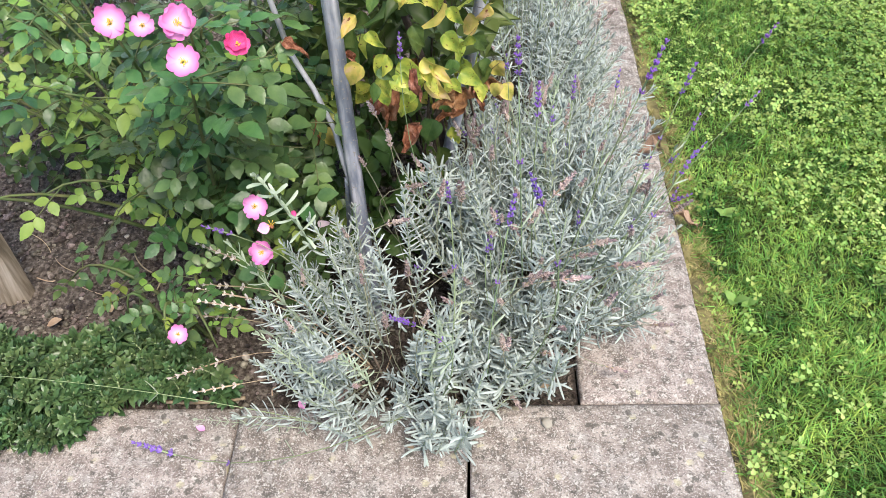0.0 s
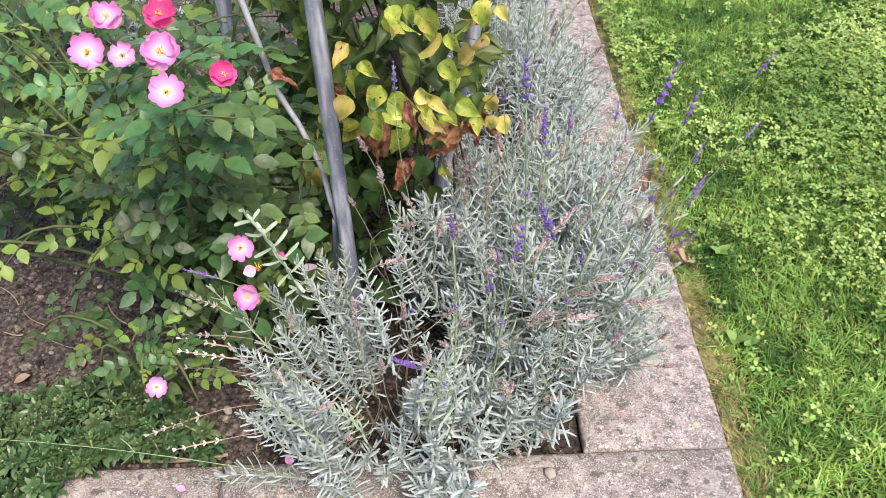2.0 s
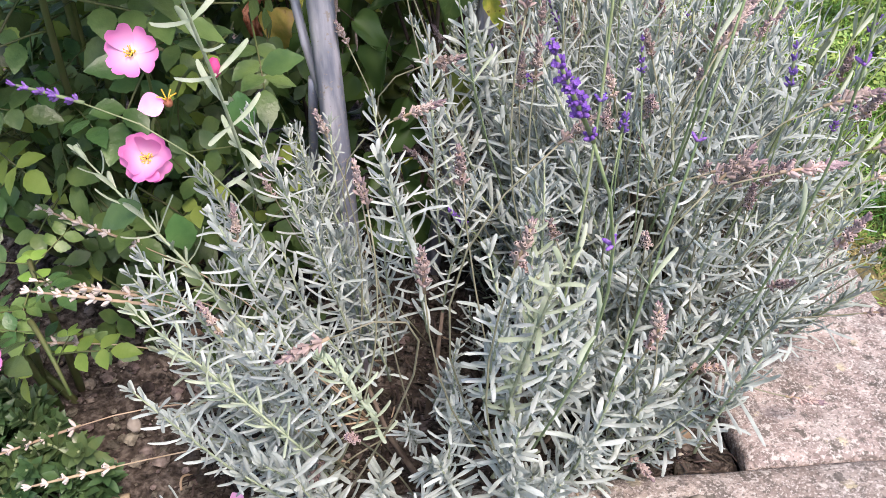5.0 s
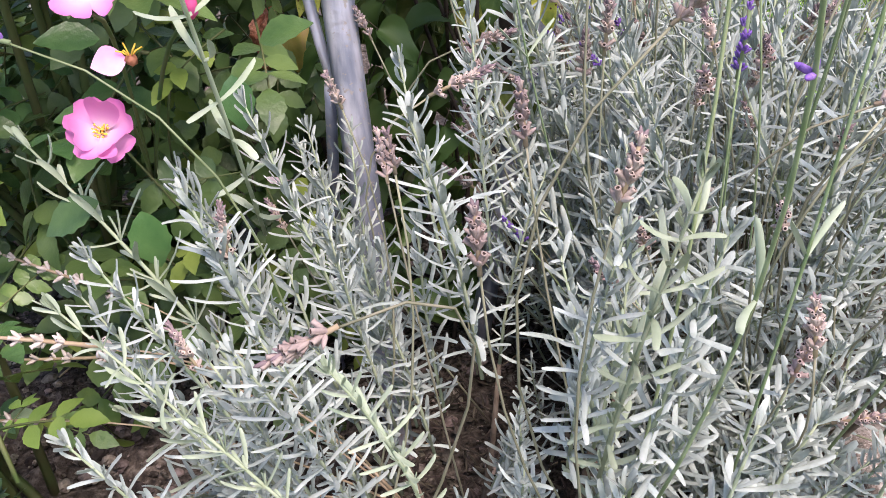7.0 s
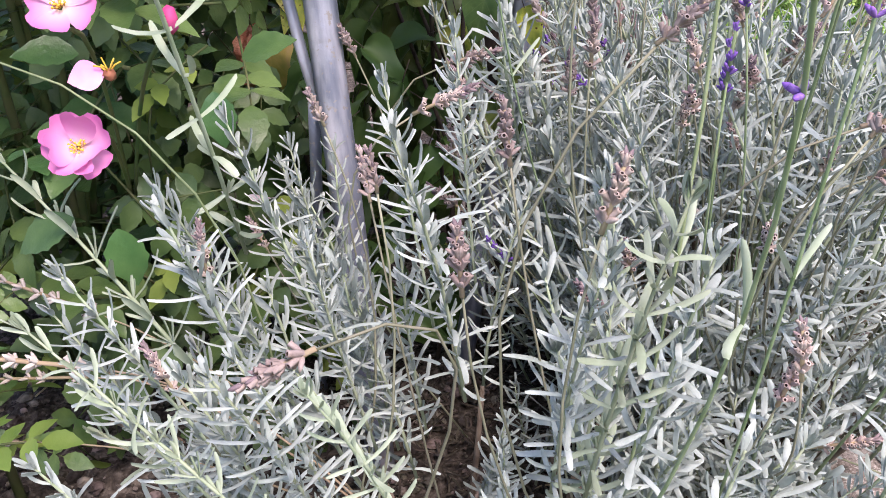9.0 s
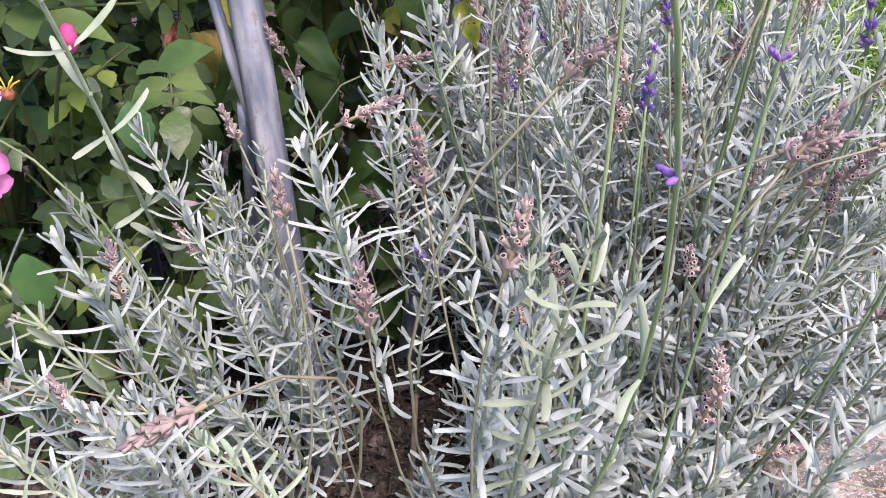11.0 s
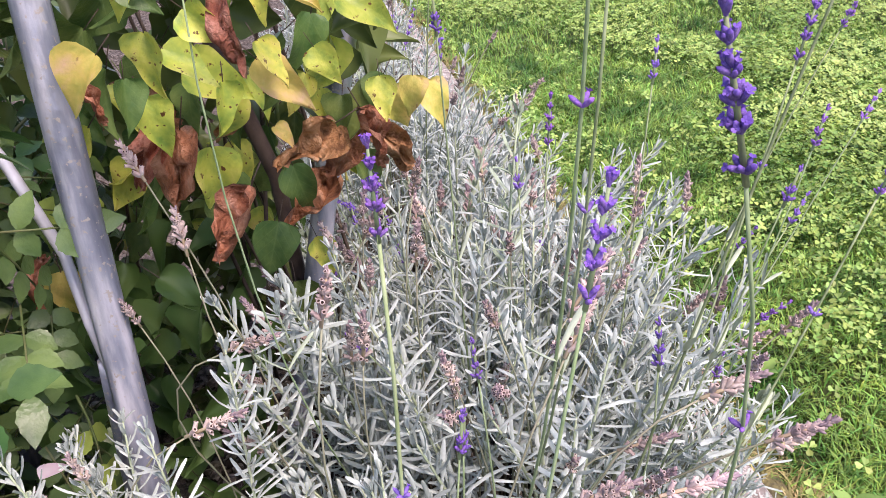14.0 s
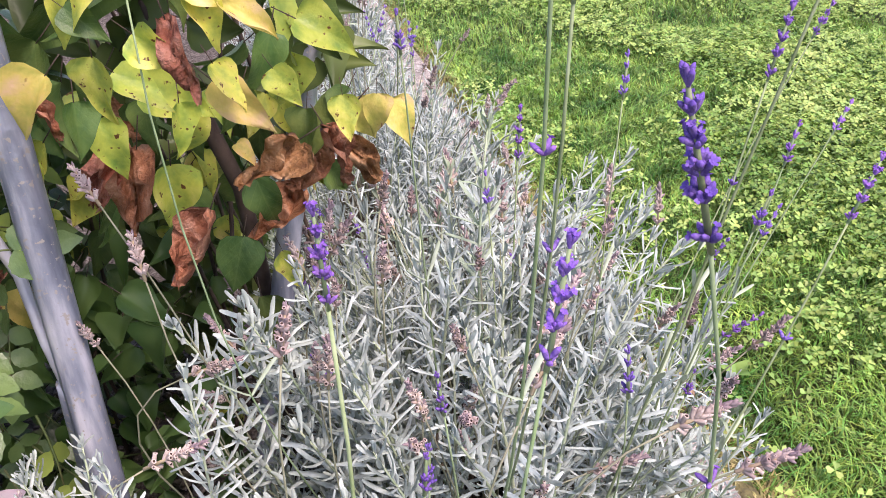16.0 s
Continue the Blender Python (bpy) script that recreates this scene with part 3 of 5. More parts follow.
def lavender(label, root, radii, count, seed, fresh=0.06, gap=None, leaves=None, apart=0.0):
    """A bush: bent woody stems from one root, and leafy shoots that point outwards and up."""
    rng = random.Random(seed)
    root = Vector(root)
    bush = thing("lavender_bush", label, "lavender", root, group="lavender along the kerb")
    inv = -root
    wood = Shape()
    made, tips = 0, []
    while made < count:
        k = int(made)
        az = rng.uniform(0, 2 * math.pi)
        el = math.asin(rng.uniform(0.08, 1.0))
        o = Vector((math.cos(az) * math.cos(el), math.sin(az) * math.cos(el), math.sin(el)))
        deep = rng.uniform(0.74, 1.06)
        tip = Vector((o.x * radii[0], o.y * radii[1], o.z * radii[2])) * deep + Vector((0, 0, 0.03))
        d = (Vector((o.x * 0.50, o.y * 0.50, 0.85 + 0.4 * o.z)) + rand_dir(rng) * 0.20).normalized()
        if any((root + tip - d * q - Vector(g[:3])).length < g[3] for g in gap or () for q in (0.0, 0.05)):
            made += 0.4
            continue
        if any((tip - q).length < apart for q in tips):
            made += 0.15
            continue
        tips.append(tip)
        new_growth = rng.random() < fresh
        me = rng.choice(FRESH if new_growth else leaves or SHOOTS)
        scale = rng.uniform(0.8, 1.15)
        base = tip - d * (0.135 * scale)
        if base.z < 0.012:
            base.z = 0.012 + rng.uniform(0, 0.02)
        part("shoot", me, bush, "fresh green shoot" if new_growth else "", along(base, d, rng.uniform(0, 6.28), scale))
        if k % 2 == 0:
            start = Vector((rng.uniform(-1, 1) * 0.05, rng.uniform(-1, 1) * 0.05, -0.02))
            wood.tube(bend(start, base, (o.x * 0.02, o.y * 0.02, -0.02), 4), [0.0042, 0.0034, 0.0027, 0.002, 0.0015], "lav_wood", 5)
        made += 1
    part("woody_base", wood, bush, "grey-brown bare woody stems")
    return bush


def shoot_at(bush, tip, length=0.16, fresh=False, seed=0, base=None, meshes=None):
    """One shoot of the bush with its tip at a place in the world."""
    rng = random.Random(seed)
    tip = Vector(tip)
    if base is None:
        off = tip - bush.location
        base = tip - Vector((off.x * 0.45, off.y * 0.45, 0.22)).normalized() * length
    d = tip - Vector(base)
    pick = meshes or (FRESH if fresh else TALL if d.length > 0.14 else SHOOTS)
    me = pick[seed % len(pick)]
    own = max(v.co.z for v in me.vertices)
    part("shoot", me, bush, "fresh green shoot" if fresh else "", along(Vector(base) - bush.location, d, rng.uniform(0, 6.28), d.length / own))


HOLLOWS = ((-0.36, 0.13, 0.22, 0.055), (-0.41, 0.10, 0.20, 0.05), (-0.31, 0.14, 0.20, 0.06), (-0.30, 0.08, 0.27, 0.045), (-0.29, 0.02, 0.30, 0.045), (-0.264, -0.10, 0.19, 0.055), (-0.264, -0.05, 0.13, 0.065), (-0.258, 0.03, 0.09, 0.07), (-0.25, 0.10, 0.06, 0.07), (-0.236, 0.01, 0.18, 0.045), (-0.222, 0.15, 0.11, 0.06), (-0.27, -0.13, 0.07, 0.07), (-0.27, 0.15, 0.07, 0.11), (-0.325, 0.11, 0.07, 0.08), (-0.225, 0.09, 0.08, 0.085), (-0.29, 0.06, 0.06, 0.09))
CORNER = ((0.04, -0.03, 0.05, 0.09), (-0.015, 0.015, 0.02, 0.06), (0.08, -0.03, 0.08, 0.11), (-0.08, -0.09, 0.03, 0.08))
bush_a = lavender("grey-leaved lavender bush spilling over the kerb corner", (-0.235, 0.035, -0.035), (0.215, 0.18, 0.25), 170, 1, gap=HOLLOWS + CORNER, apart=0.035)
bush_b = lavender("dense silvery lavender bush with many stalks at the kerb", (-0.05, 0.20, -0.035), (0.19, 0.26, 0.335), 330, 2, gap=CORNER + HOLLOWS[9:11] + HOLLOWS[12:], leaves=LONG + SHOOTS[:6], apart=0.031)
bush_c = lavender("silvery lavender bush further along the kerb", (-0.05, 0.74, -0.035), (0.18, 0.36, 0.30), 280, 3, leaves=LONG, apart=0.02)
bush_d = lavender("silvery lavender bush at the far kerb", (-0.06, 1.42, -0.035), (0.175, 0.40, 0.30), 210, 4, leaves=LONG)
bush_e = lavender("grey lavender bush behind the rose bush", (-1.02, 1.15, -0.035), (0.25, 0.25, 0.33), 120, 5)
shoot_at(bush_a, (-0.360, -0.062, 0.528), 0.2, True, 0, (-0.372, 0.115, 0.200), SPARSE)
shoot_at(bush_a, (-0.261, 0.020, 0.313), 0.17, False, 2)
shoot_at(bush_a, (-0.278, 0.061, 0.321), 0.15, False, 3)
shoot_at(bush_a, (-0.193, -0.122, 0.322), 0.18, True, 2)
shoot_at(bush_a, (-0.215, -0.105, 0.300), 0.15, False, 4)
shoot_at(bush_a, (-0.175, -0.110, 0.290), 0.15, False, 6)
shoot_at(bush_a, (-0.398, -0.104, 0.289), 0.15, True, 3, (-0.325, -0.105, 0.170))
shoot_at(bush_a, (-0.455, 0.029, 0.316), 0.17, True, 1, (-0.355, -0.020, 0.170))
shoot_at(bush_a, (-0.302, -0.102, 0.262), 0.13, True, 1)
shoot_at(bush_a, (-0.330, 0.020, 0.261), 0.15, False, 8)
shoot_at(bush_a, (-0.246, -0.072, 0.175), 0.11, False, 9)
shoot_at(bush_a, (-0.240, 0.118, 0.329), 0.16, False, 10)
shoot_at(bush_a, (-0.350, -0.085, 0.265), 0.15, False, 11)
shoot_at(bush_a, (-0.372, -0.060, 0.240), 0.15, False, 7)
shoot_at(bush_a, (-0.345, 0.170, 0.245), 0.14, False, 5)
shoot_at(bush_a, (-0.380, 0.050, 0.250), 0.15, False, 1)
for k, tip in enumerate(((-0.420, -0.030, 0.275), (-0.400, -0.070, 0.250), (-0.445, 0.000, 0.245), (-0.385, -0.015, 0.295), (-0.365, 0.095, 0.300), (-0.405, 0.090, 0.270), (-0.430, -0.085, 0.215), (-0.345, 0.120, 0.270), (-0.345, -0.060, 0.255))):
    shoot_at(bush_a, tip, 0.15, False, k + 3)

for k, tip in enumerate(((-0.289, 0.060, 0.231), (-0.313, 0.070, 0.215), (-0.334, 0.170, 0.248), (-0.356, 0.160, 0.242), (-0.325, 0.150, 0.231), (-0.339, 0.110, 0.231), (-0.300, 0.040, 0.212))):
    shoot_at(bush_a, tip, 0.13, False, k + 2)
for k, tip in enumerate(((-0.238, 0.15, 0.332), (-0.221, 0.16, 0.325), (-0.206, 0.17, 0.336), (-0.229, 0.13, 0.300), (-0.247, 0.12, 0.290), (-0.195, 0.15, 0.322), (-0.178, 0.18, 0.334))):
    shoot_at(bush_b, tip, 0.14, False, k + 5, Vector(tip) + Vector((0.03, 0.03, -0.13)))

# shoots of the upper side that lean out over the kerb towards the lawn
srng = random.Random(44)
for k in range(64):
    y = srng.uniform(0.10, 0.66)
    tip = Vector((srng.uniform(0.03, 0.125), y, srng.uniform(0.20 if y < 0.36 else 0.14, 0.33) - 0.10 * max(0.0, y - 0.4)))
    shoot_at(bush_b if y < 0.42 else bush_c, tip, 0.14, False, k, tip - Vector((srng.uniform(0.05, 0.09), srng.uniform(-0.03, 0.03), srng.uniform(0.10, 0.13))), LONG)
# short shoots low in the hollow between the stems
for k, tip in enumerate(((-0.247, -0.085, 0.120), (-0.262, -0.060, 0.110), (-0.232, -0.040, 0.125), (-0.275, -0.030, 0.100))):
    shoot_at(bush_a, tip, 0.09, False, k, (tip[0] + 0.01, tip[1] + 0.05, 0.03))
for k in range(5):
    tip = Vector((srng.uniform(-0.25, -0.21), srng.uniform(-0.05, 0.13), srng.uniform(0.07, 0.15)))
    shoot_at(bush_a, tip, 0.10, False, k, tip + Vector((srng.uniform(-0.03, 0.03), 0.03, -0.09)))

# low shoots that lean out over the front kerb
for k, tip in enumerate(((-0.300, -0.080, 0.100), (-0.265, -0.100, 0.085), (-0.205, -0.105, 0.140), (-0.175, -0.110, 0.120), (-0.145, -0.090, 0.140), (-0.228, -0.118, 0.095), (-0.438, -0.010, 0.120), (-0.100, -0.040, 0.120), (-0.084, -0.005, 0.200), (-0.190, -0.130, 0.080), (-0.125, -0.025, 0.150), (-0.072, 0.010, 0.150), (-0.055, 0.035, 0.200), (-0.110, 0.000, 0.220))):
    shoot_at(bush_a, tip, 0.13, False, k + 1, (tip[0] * 0.85 - 0.235 * 0.15, tip[1] + 0.085, max(0.012, tip[2] - 0.085)))


def world_stalk(bush, head, d, style, variant=0, scale=1.0, foot=None):
    head = Vector(head)
    if foot is None:
        r = bush.location
        foot = (r.x + (head.x - r.x) * 0.55, r.y + (head.y - r.y) * 0.5, 0.06)
        if bush == bush_a:
            foot = (-0.335 if head.x < -0.26 else -0.185, 0.0 + 0.4 * head.y, 0.03)
    return stalk(bush, Vector(foot) - bush.location, head - bush.location, d, style, variant, scale, spin=head.x * 40)


# violet spikes in bloom: foot of the spike, direction, size
world_stalk(bush_a, (-0.202, -0.212, 0.431), (-0.022, -0.030, 0.050), "fresh", 3, 0.76, (-0.192, -0.085, 0.14))
world_stalk(bush_b, (-0.110, -0.097, 0.450), (0.15, 0.0, 1), "fresh", 0, 0.88, (-0.135, -0.03, 0.10))
world_stalk(bush_b, (-0.078, -0.120, 0.495), (-0.30, -0.12, 1), "fresh", 1, 0.92, (-0.085, -0.03, 0.12))
world_stalk(bush_b, (-0.169, -0.096, 0.480), (-0.03, -0.05, 1), "fresh", 0, 0.62, (-0.190, -0.04, 0.10))
world_stalk(bush_b, (-0.101, -0.070, 0.612), (-0.03, -0.06, 1), "fresh", 0, 0.85, (-0.085, 0.07, 0.18))
world_stalk(bush_b, (-0.080, -0.030, 0.535), (0.02, -0.05, 1), "fresh", 1, 0.8, (-0.070, 0.10, 0.18))
world_stalk(bush_b, (0.022, -0.020, 0.552), (0.28, -0.05, 1), "fresh", 3, 0.95, (-0.050, 0.03, 0.18))
world_stalk(bush_b, (0.094, 0.040, 0.396), (0.35, 0.0, 1), "fresh", 0, 0.75, (0.0, 0.05, 0.14))
world_stalk(bush_b, (-0.020, 0.034, 0.318), (-0.05, 0, 1), "bud", 1)
world_stalk(bush_b, (-0.133, -0.004, 0.318), (0.1, 0.0, 1), "bud", 0, 0.9)
world_stalk(bush_b, (-0.118, 0.020, 0.340), (-0.1, 0.0, 1), "bud", 1, 0.8)
world_stalk(bush_b, (0.128, 0.146, 0.378), (0.3, 0.1, 1), "bud", 1, 0.9, (0.03, 0.12, 0.16))
world_stalk(bush_b, (0.245, 0.300, 0.405), (0.5, 0.1, 0.8), "bud", 2, 1.0, (0.05, 0.19, 0.14))
world_stalk(bush_b, (-0.012, 0.245, 0.360), (0.05, 0.0, 1), "fresh", 0, 0.8)
world_stalk(bush_b, (-0.225, 0.090, 0.530), (0.05, 0.0, 1), "bud", 2, 1.0, (-0.16, 0.18, 0.1))
world_stalk(bush_c, (-0.02, 0.62, 0.44), (0.1, 0.0, 1), "fresh", 1)
for head, foot, style, v in (((0.107, 0.144, 0.435), (0.03, 0.11, 0.2), "fresh", 0), ((0.215, 0.218, 0.360), (0.05, 0.14, 0.18), "bud", 1), ((-0.104, 0.156, 0.47), (-0.09, 0.17, 0.2), "bud", 0),
                             ((0.056, 0.060, 0.388), (0.01, 0.08, 0.2), "bud", 0), ((0.150, 0.190, 0.300), (0.04, 0.15, 0.16), "bud", 1), ((0.034, 0.180, 0.421), (0.01, 0.16, 0.2), "bud", 1)):
    world_stalk(bush_b, head, Vector(head) - Vector(foot), style, v, 0.9, foot)
# withered spikes
world_stalk(bush_a, (-0.262, 0.080, 0.288), (0.9, -0.1, 0.35), "dry", 3, 1.0, (-0.25, 0.10, 0.06))
world_stalk(bush_b, (-0.240, 0.144, 0.296), (0.9, 0.0, 0.15), "dry", 2, 1.0, (-0.20, 0.17, 0.08))
world_stalk(bush_b, (-0.165, 0.118, 0.292), (0.1, 0.0, 1), "dry", 3, 1.0, (-0.15, 0.15, 0.08))
world_stalk(bush_b, (-0.150, 0.198, 0.332), (0.5, 0.0, 0.8), "dry", 2, 1.0, (-0.13, 0.20, 0.08))
world_stalk(bush_b, (-0.020, 0.070, 0.232), (0.95, -0.05, 0.15), "dry", 3, 1.0, (-0.06, 0.08, 0.08))
world_stalk(bush_b, (-0.010, 0.000, 0.322), (0.95, 0.05, 0.2), "dry", 2, 1.1, (-0.05, 0.03, 0.10))
world_stalk(bush_b, (-0.045, 0.096, 0.318), (0.6, 0.2, 0.7), "dry", 4, 1.1, (-0.06, 0.11, 0.10))
world_stalk(bush_a, (-0.207, -0.101, 0.300), (0.30, 0.05, 0.9), "dry", 1)
world_stalk(bush_a, (-0.254, -0.080, 0.270), (0.0, 0.1, 1), "dry", 1)
world_stalk(bush_a, (-0.306, -0.123, 0.275), (-0.8, -0.2, -0.25), "dry", 1)
world_stalk(bush_a, (-0.283, -0.029, 0.292), (-0.1, 0.1, 1), "dry", 0, 0.8)
world_stalk(bush_a, (-0.309, 0.046, 0.298), (-0.3, 0.1, 0.9), "dry", 0, 0.8)
world_stalk(bush_a, (-0.228, -0.021, 0.296), (-0.05, 0.1, 1), "dry", 1)
world_stalk(bush_a, (-0.182, -0.075, 0.352), (0.7, 0.1, 0.5), "dry", 1, 0.85)
world_stalk(bush_b, (-0.090, -0.047, 0.303), (0.6, 0.2, 0.5), "dry", 2)
world_stalk(bush_b, (-0.115, -0.062, 0.205), (-0.05, 0.1, 1), "dry", 1)
world_stalk(bush_b, (-0.254, 0.143, 0.366), (-0.1, 0.2, 1), "dry", 1)
world_stalk(bush_b, (-0.270, 0.154, 0.408), (-0.4, 0.1, 1), "dry", 1, 0.9, (-0.2, 0.18, 0.12))
world_stalk(bush_b, (-0.186, 0.027, 0.380), (0.2, 0.1, 0.9), "dry", 1)
world_stalk(bush_b, (-0.083, -0.006, 0.366), (0.5, 0.3, 0.7), "dry", 3)
world_stalk(bush_b, (-0.082, -0.027, 0.298), (0.9, 0.05, 0.1), "dry", 2)
world_stalk(bush_b, (-0.170, 0.154, 0.268), (0.05, 0.0, 1), "dry", 2)
world_stalk(bush_b, (-0.128, 0.013, 0.305), (0.05, 0.0, 1), "bud", 0)
world_stalk(bush_b, (-0.045, -0.035, 0.300), (0.95, 0.05, 0.05), "dry", 3, 1.05)
world_stalk(bush_b, (0.055, 0.035, 0.245), (0.9, 0.05, 0.2), "dry", 2, 1.0, (-0.02, 0.05, 0.14))
world_stalk(bush_b, (0.100, 0.060, 0.100), (0.9, -0.1, 0.1), "dry", 2, 1.0, (0.0, 0.06, 0.10))
world_stalk(bush_a, (-0.437, 0.0, 0.352), (-0.8, 0.1, 0.25), "bud", 2, 1.1, (-0.36, 0.05, 0.08))
world_stalk(bush_a, (-0.299, 0.190, 0.296), (-0.3, 0.0, 0.8), "dry", 1, 0.8, (-0.25, 0.16, 0.05))
# withered spikes that hang over the kerb and its corner
for head, d, foot, v in (((-0.336, -0.016, 0.060), (-0.3, -0.7, -0.2), (-0.28, 0.02, 0.05), 2), ((-0.349, -0.037, 0.040), (-0.5, -0.7, -0.2), (-0.29, 0.01, 0.05), 1), ((-0.179, -0.033, 0.050), (0.1, -0.8, -0.5), (-0.19, 0.03, 0.06), 2),
                         ((-0.150, -0.046, 0.035), (0.0, -0.8, -0.5), (-0.17, 0.03, 0.06), 1), ((-0.102, -0.011, 0.035), (0.5, -0.7, -0.3), (-0.14, 0.04, 0.05), 1), ((-0.112, -0.040, 0.175), (0.2, -0.2, 1), (-0.12, 0.03, 0.06), 3),
                         ((-0.058, 0.012, 0.100), (0.8, -0.3, 0.3), (-0.10, 0.05, 0.06), 2), ((0.041, 0.036, 0.035), (0.9, -0.2, -0.1), (-0.04, 0.08, 0.05), 2), ((0.020, -0.012, 0.298), (0.9, -0.1, 0.25), (-0.06, 0.04, 0.20), 3)):
    world_stalk(bush_b if head[0] > -0.13 else bush_a, head, d, "dry", v, 1.0, foot)
# pale seed stalks that lean over the bare soil
for head, d in (((-0.50, 0.138, 0.11), (-1, 0.05, 0.05)), ((-0.53, 0.035, 0.06), (-0.8, -0.35, 0.0)), ((-0.50, 0.005, 0.045), (-0.9, -0.2, 0.0)), ((-0.53, 0.088, 0.10), (-1, 0, 0.1)),
                ((-0.48, 0.135, 0.16), (-0.8, 0.2, 0.3)), ((-0.44, 0.02, 0.19), (-1, 0.1, 0.15)), ((-0.47, 0.07, 0.16), (-1, 0.1, 0.2))):
    world_stalk(bush_a, head, d, "pale", round(head[1] * 100), 1.15, (-0.30, 0.02, 0.06))
# stems fallen over the kerb
world_stalk(bush_a, (-0.578, -0.092, 0.016), (-0.95, 0.30, 0.02), "fresh", 1, 1.25, (-0.250, -0.070, 0.07))
world_stalk(bush_a, (-0.86, 0.005, 0.075), (-1, 0.05, 0.05), "bud", 2, 1.0, (-0.40, -0.045, 0.03))
shoot_at(bush_a, (-0.560, -0.045, 0.035), 0.16, False, 6, (-0.39, -0.055, 0.020), SPARSE)
shoot_at(bush_a, (-0.500, -0.030, 0.040), 0.16, False, 6, (-0.37, -0.050, 0.025))


def more_stalks(bush, count, seed, radii, styles, high=(0.28, 0.42)):
    """Further spikes over the bush, each of its own height and lean."""
    rng = random.Random(seed)
    for _ in range(count):
        a, q = rng.uniform(0, 6.28), math.sqrt(rng.random())
        p = Vector((math.cos(a) * q * radii[0], math.sin(a) * q * radii[1], rng.uniform(*high) * (1 - 0.3 * q * q)))
        d = Vector((p.x * 1.6, p.y * 1.6, 0.55)) + rand_dir(rng) * 0.25
        stalk(bush, (p.x * 0.5, p.y * 0.5, 0.05), p, d, rng.choice(styles), rng.randrange(4), rng.uniform(0.75, 1.05), spin=a)


more_stalks(bush_b, 74, 21, (0.20, 0.25), ("dry", "dry", "dry", "dry", "dry", "bud"), (0.29, 0.40))
more_stalks(bush_c, 40, 22, (0.20, 0.28), ("dry", "dry", "bud", "fresh", "dry"), (0.3, 0.48))
more_stalks(bush_d, 22, 23, (0.20, 0.28), ("dry", "bud", "dry"), (0.3, 0.48))
more_stalks(bush_e, 14, 24, (0.2, 0.2), ("dry", "bud"), (0.3, 0.42))
more_stalks(bush_a, 5, 25, (0.19, 0.16), ("dry",), (0.22, 0.33))

# ---- trellis ----
trellis = thing("trellis", "grey painted steel garden obelisk with a thin brace", "trellis", (-0.3135, 0.165, -0.035))
T0 = trellis.location


def rod(name, a, b, r, label=""):
    s = Shape()
    pts = [Vector(a) - T0 + (Vector(b) - Vector(a)) * (k / 8) for k in range(9)]
    s.tube(pts, r, "steel", 14)
    return part(name, s, trellis, label)


rod("leg", (-0.3132, 0.1585, -0.10), (-0.3252, 0.301, 1.40), 0.0108)
rod("leg", (-0.262, 0.295, -0.10), (0.075, 0.34, 1.40), 0.0095)
rod("leg", (-0.500, 0.47, -0.10), (-0.465, 0.44, 1.40), 0.0108)
s = Shape()
s.tube([Vector(q) - T0 for q in ((-0.323, 0.198, 0.245), (-0.333, 0.210, 0.290), (-0.340, 0.223, 0.335), (-0.362, 0.236, 0.395), (-0.386, 0.242, 0.450), (-0.398, 0.246, 0.520), (-0.425, 0.262, 0.640), (-0.438, 0.28, 0.80))], 0.0038, "zinc", 10)
part("brace", s, trellis, "thin bright steel brace")
rod("brace", (-0.330, 0.206, 0.262), (-0.372, 0.30, -0.05), 0.0042)

# ---- roses ----
def leaflet(s, at, d, up, length, width, key, fold=0.18, droop=0.15, teeth=True):
    """An ovate leaflet with a folded midrib and a toothed edge."""
    d = d.normalized()
    side = d.cross(up).normalized()
    up = side.cross(d).normalized()
    rows = ((0.0, 0.05), (0.1, 0.46), (0.2, 0.74), (0.3, 0.91), (0.4, 0.99), (0.5, 1.0), (0.6, 0.91), (0.7, 0.75), (0.8, 0.54), (0.9, 0.29), (1.0, 0.0))
    verts = []
    for k, (t, w) in enumerate(rows):
        c = at + d * (length * t) - up * (droop * length * t * t)
        h = w * width / 2
        jag = 1.0 + (0.06 if k % 2 else -0.05) * teeth
        verts += [c - side * h * jag + up * (fold * h), c, c + side * h * jag + up * (fold * h)]
    faces = []
    for k in range(len(rows) - 1):
        a = k * 3
        faces += [(a, a + 1, a + 4, a + 3), (a + 1, a + 2, a + 5, a + 4)]
    s.add(verts, faces, key)


def rose_leaf_mesh(seed, key, pairs=2, size=0.034):
    """A compound leaf along local y: paired leaflets and one at the end."""
    rng = random.Random(seed)
    s = Shape()
    long = 0.02 + 0.022 * pairs
    pts = [Vector((0, long * t, -0.012 * t * t)) for t in (0, 0.3, 0.6, 1)]
    s.tube(pts, [0.0011, 0.001, 0.0009, 0.0007], "rose_cane", 4)
    up = Vector((0, 0, 1))
    leaflet(s, pts[-1], Vector((rng.uniform(-0.1, 0.1), 1, -0.25)), up, size * 1.15, size * 0.64, key, rng.uniform(0.1, 0.3), rng.uniform(0.05, 0.25))
    for k in range(pairs):
        at = Vector((0, long * (0.45 + 0.45 * k / max(1, pairs - 1)), -0.006))
        for sgn in (-1, 1):
            leaflet(s, at, Vector((sgn, 0.55 + rng.uniform(-0.15, 0.15), -0.1 + rng.uniform(-0.15, 0.2))), up + rand_dir(rng) * 0.2, size * rng.uniform(0.75, 1.0), size * 0.58, key, rng.uniform(0.1, 0.3), rng.uniform(0.05, 0.25))
    return s.mesh("leaf")


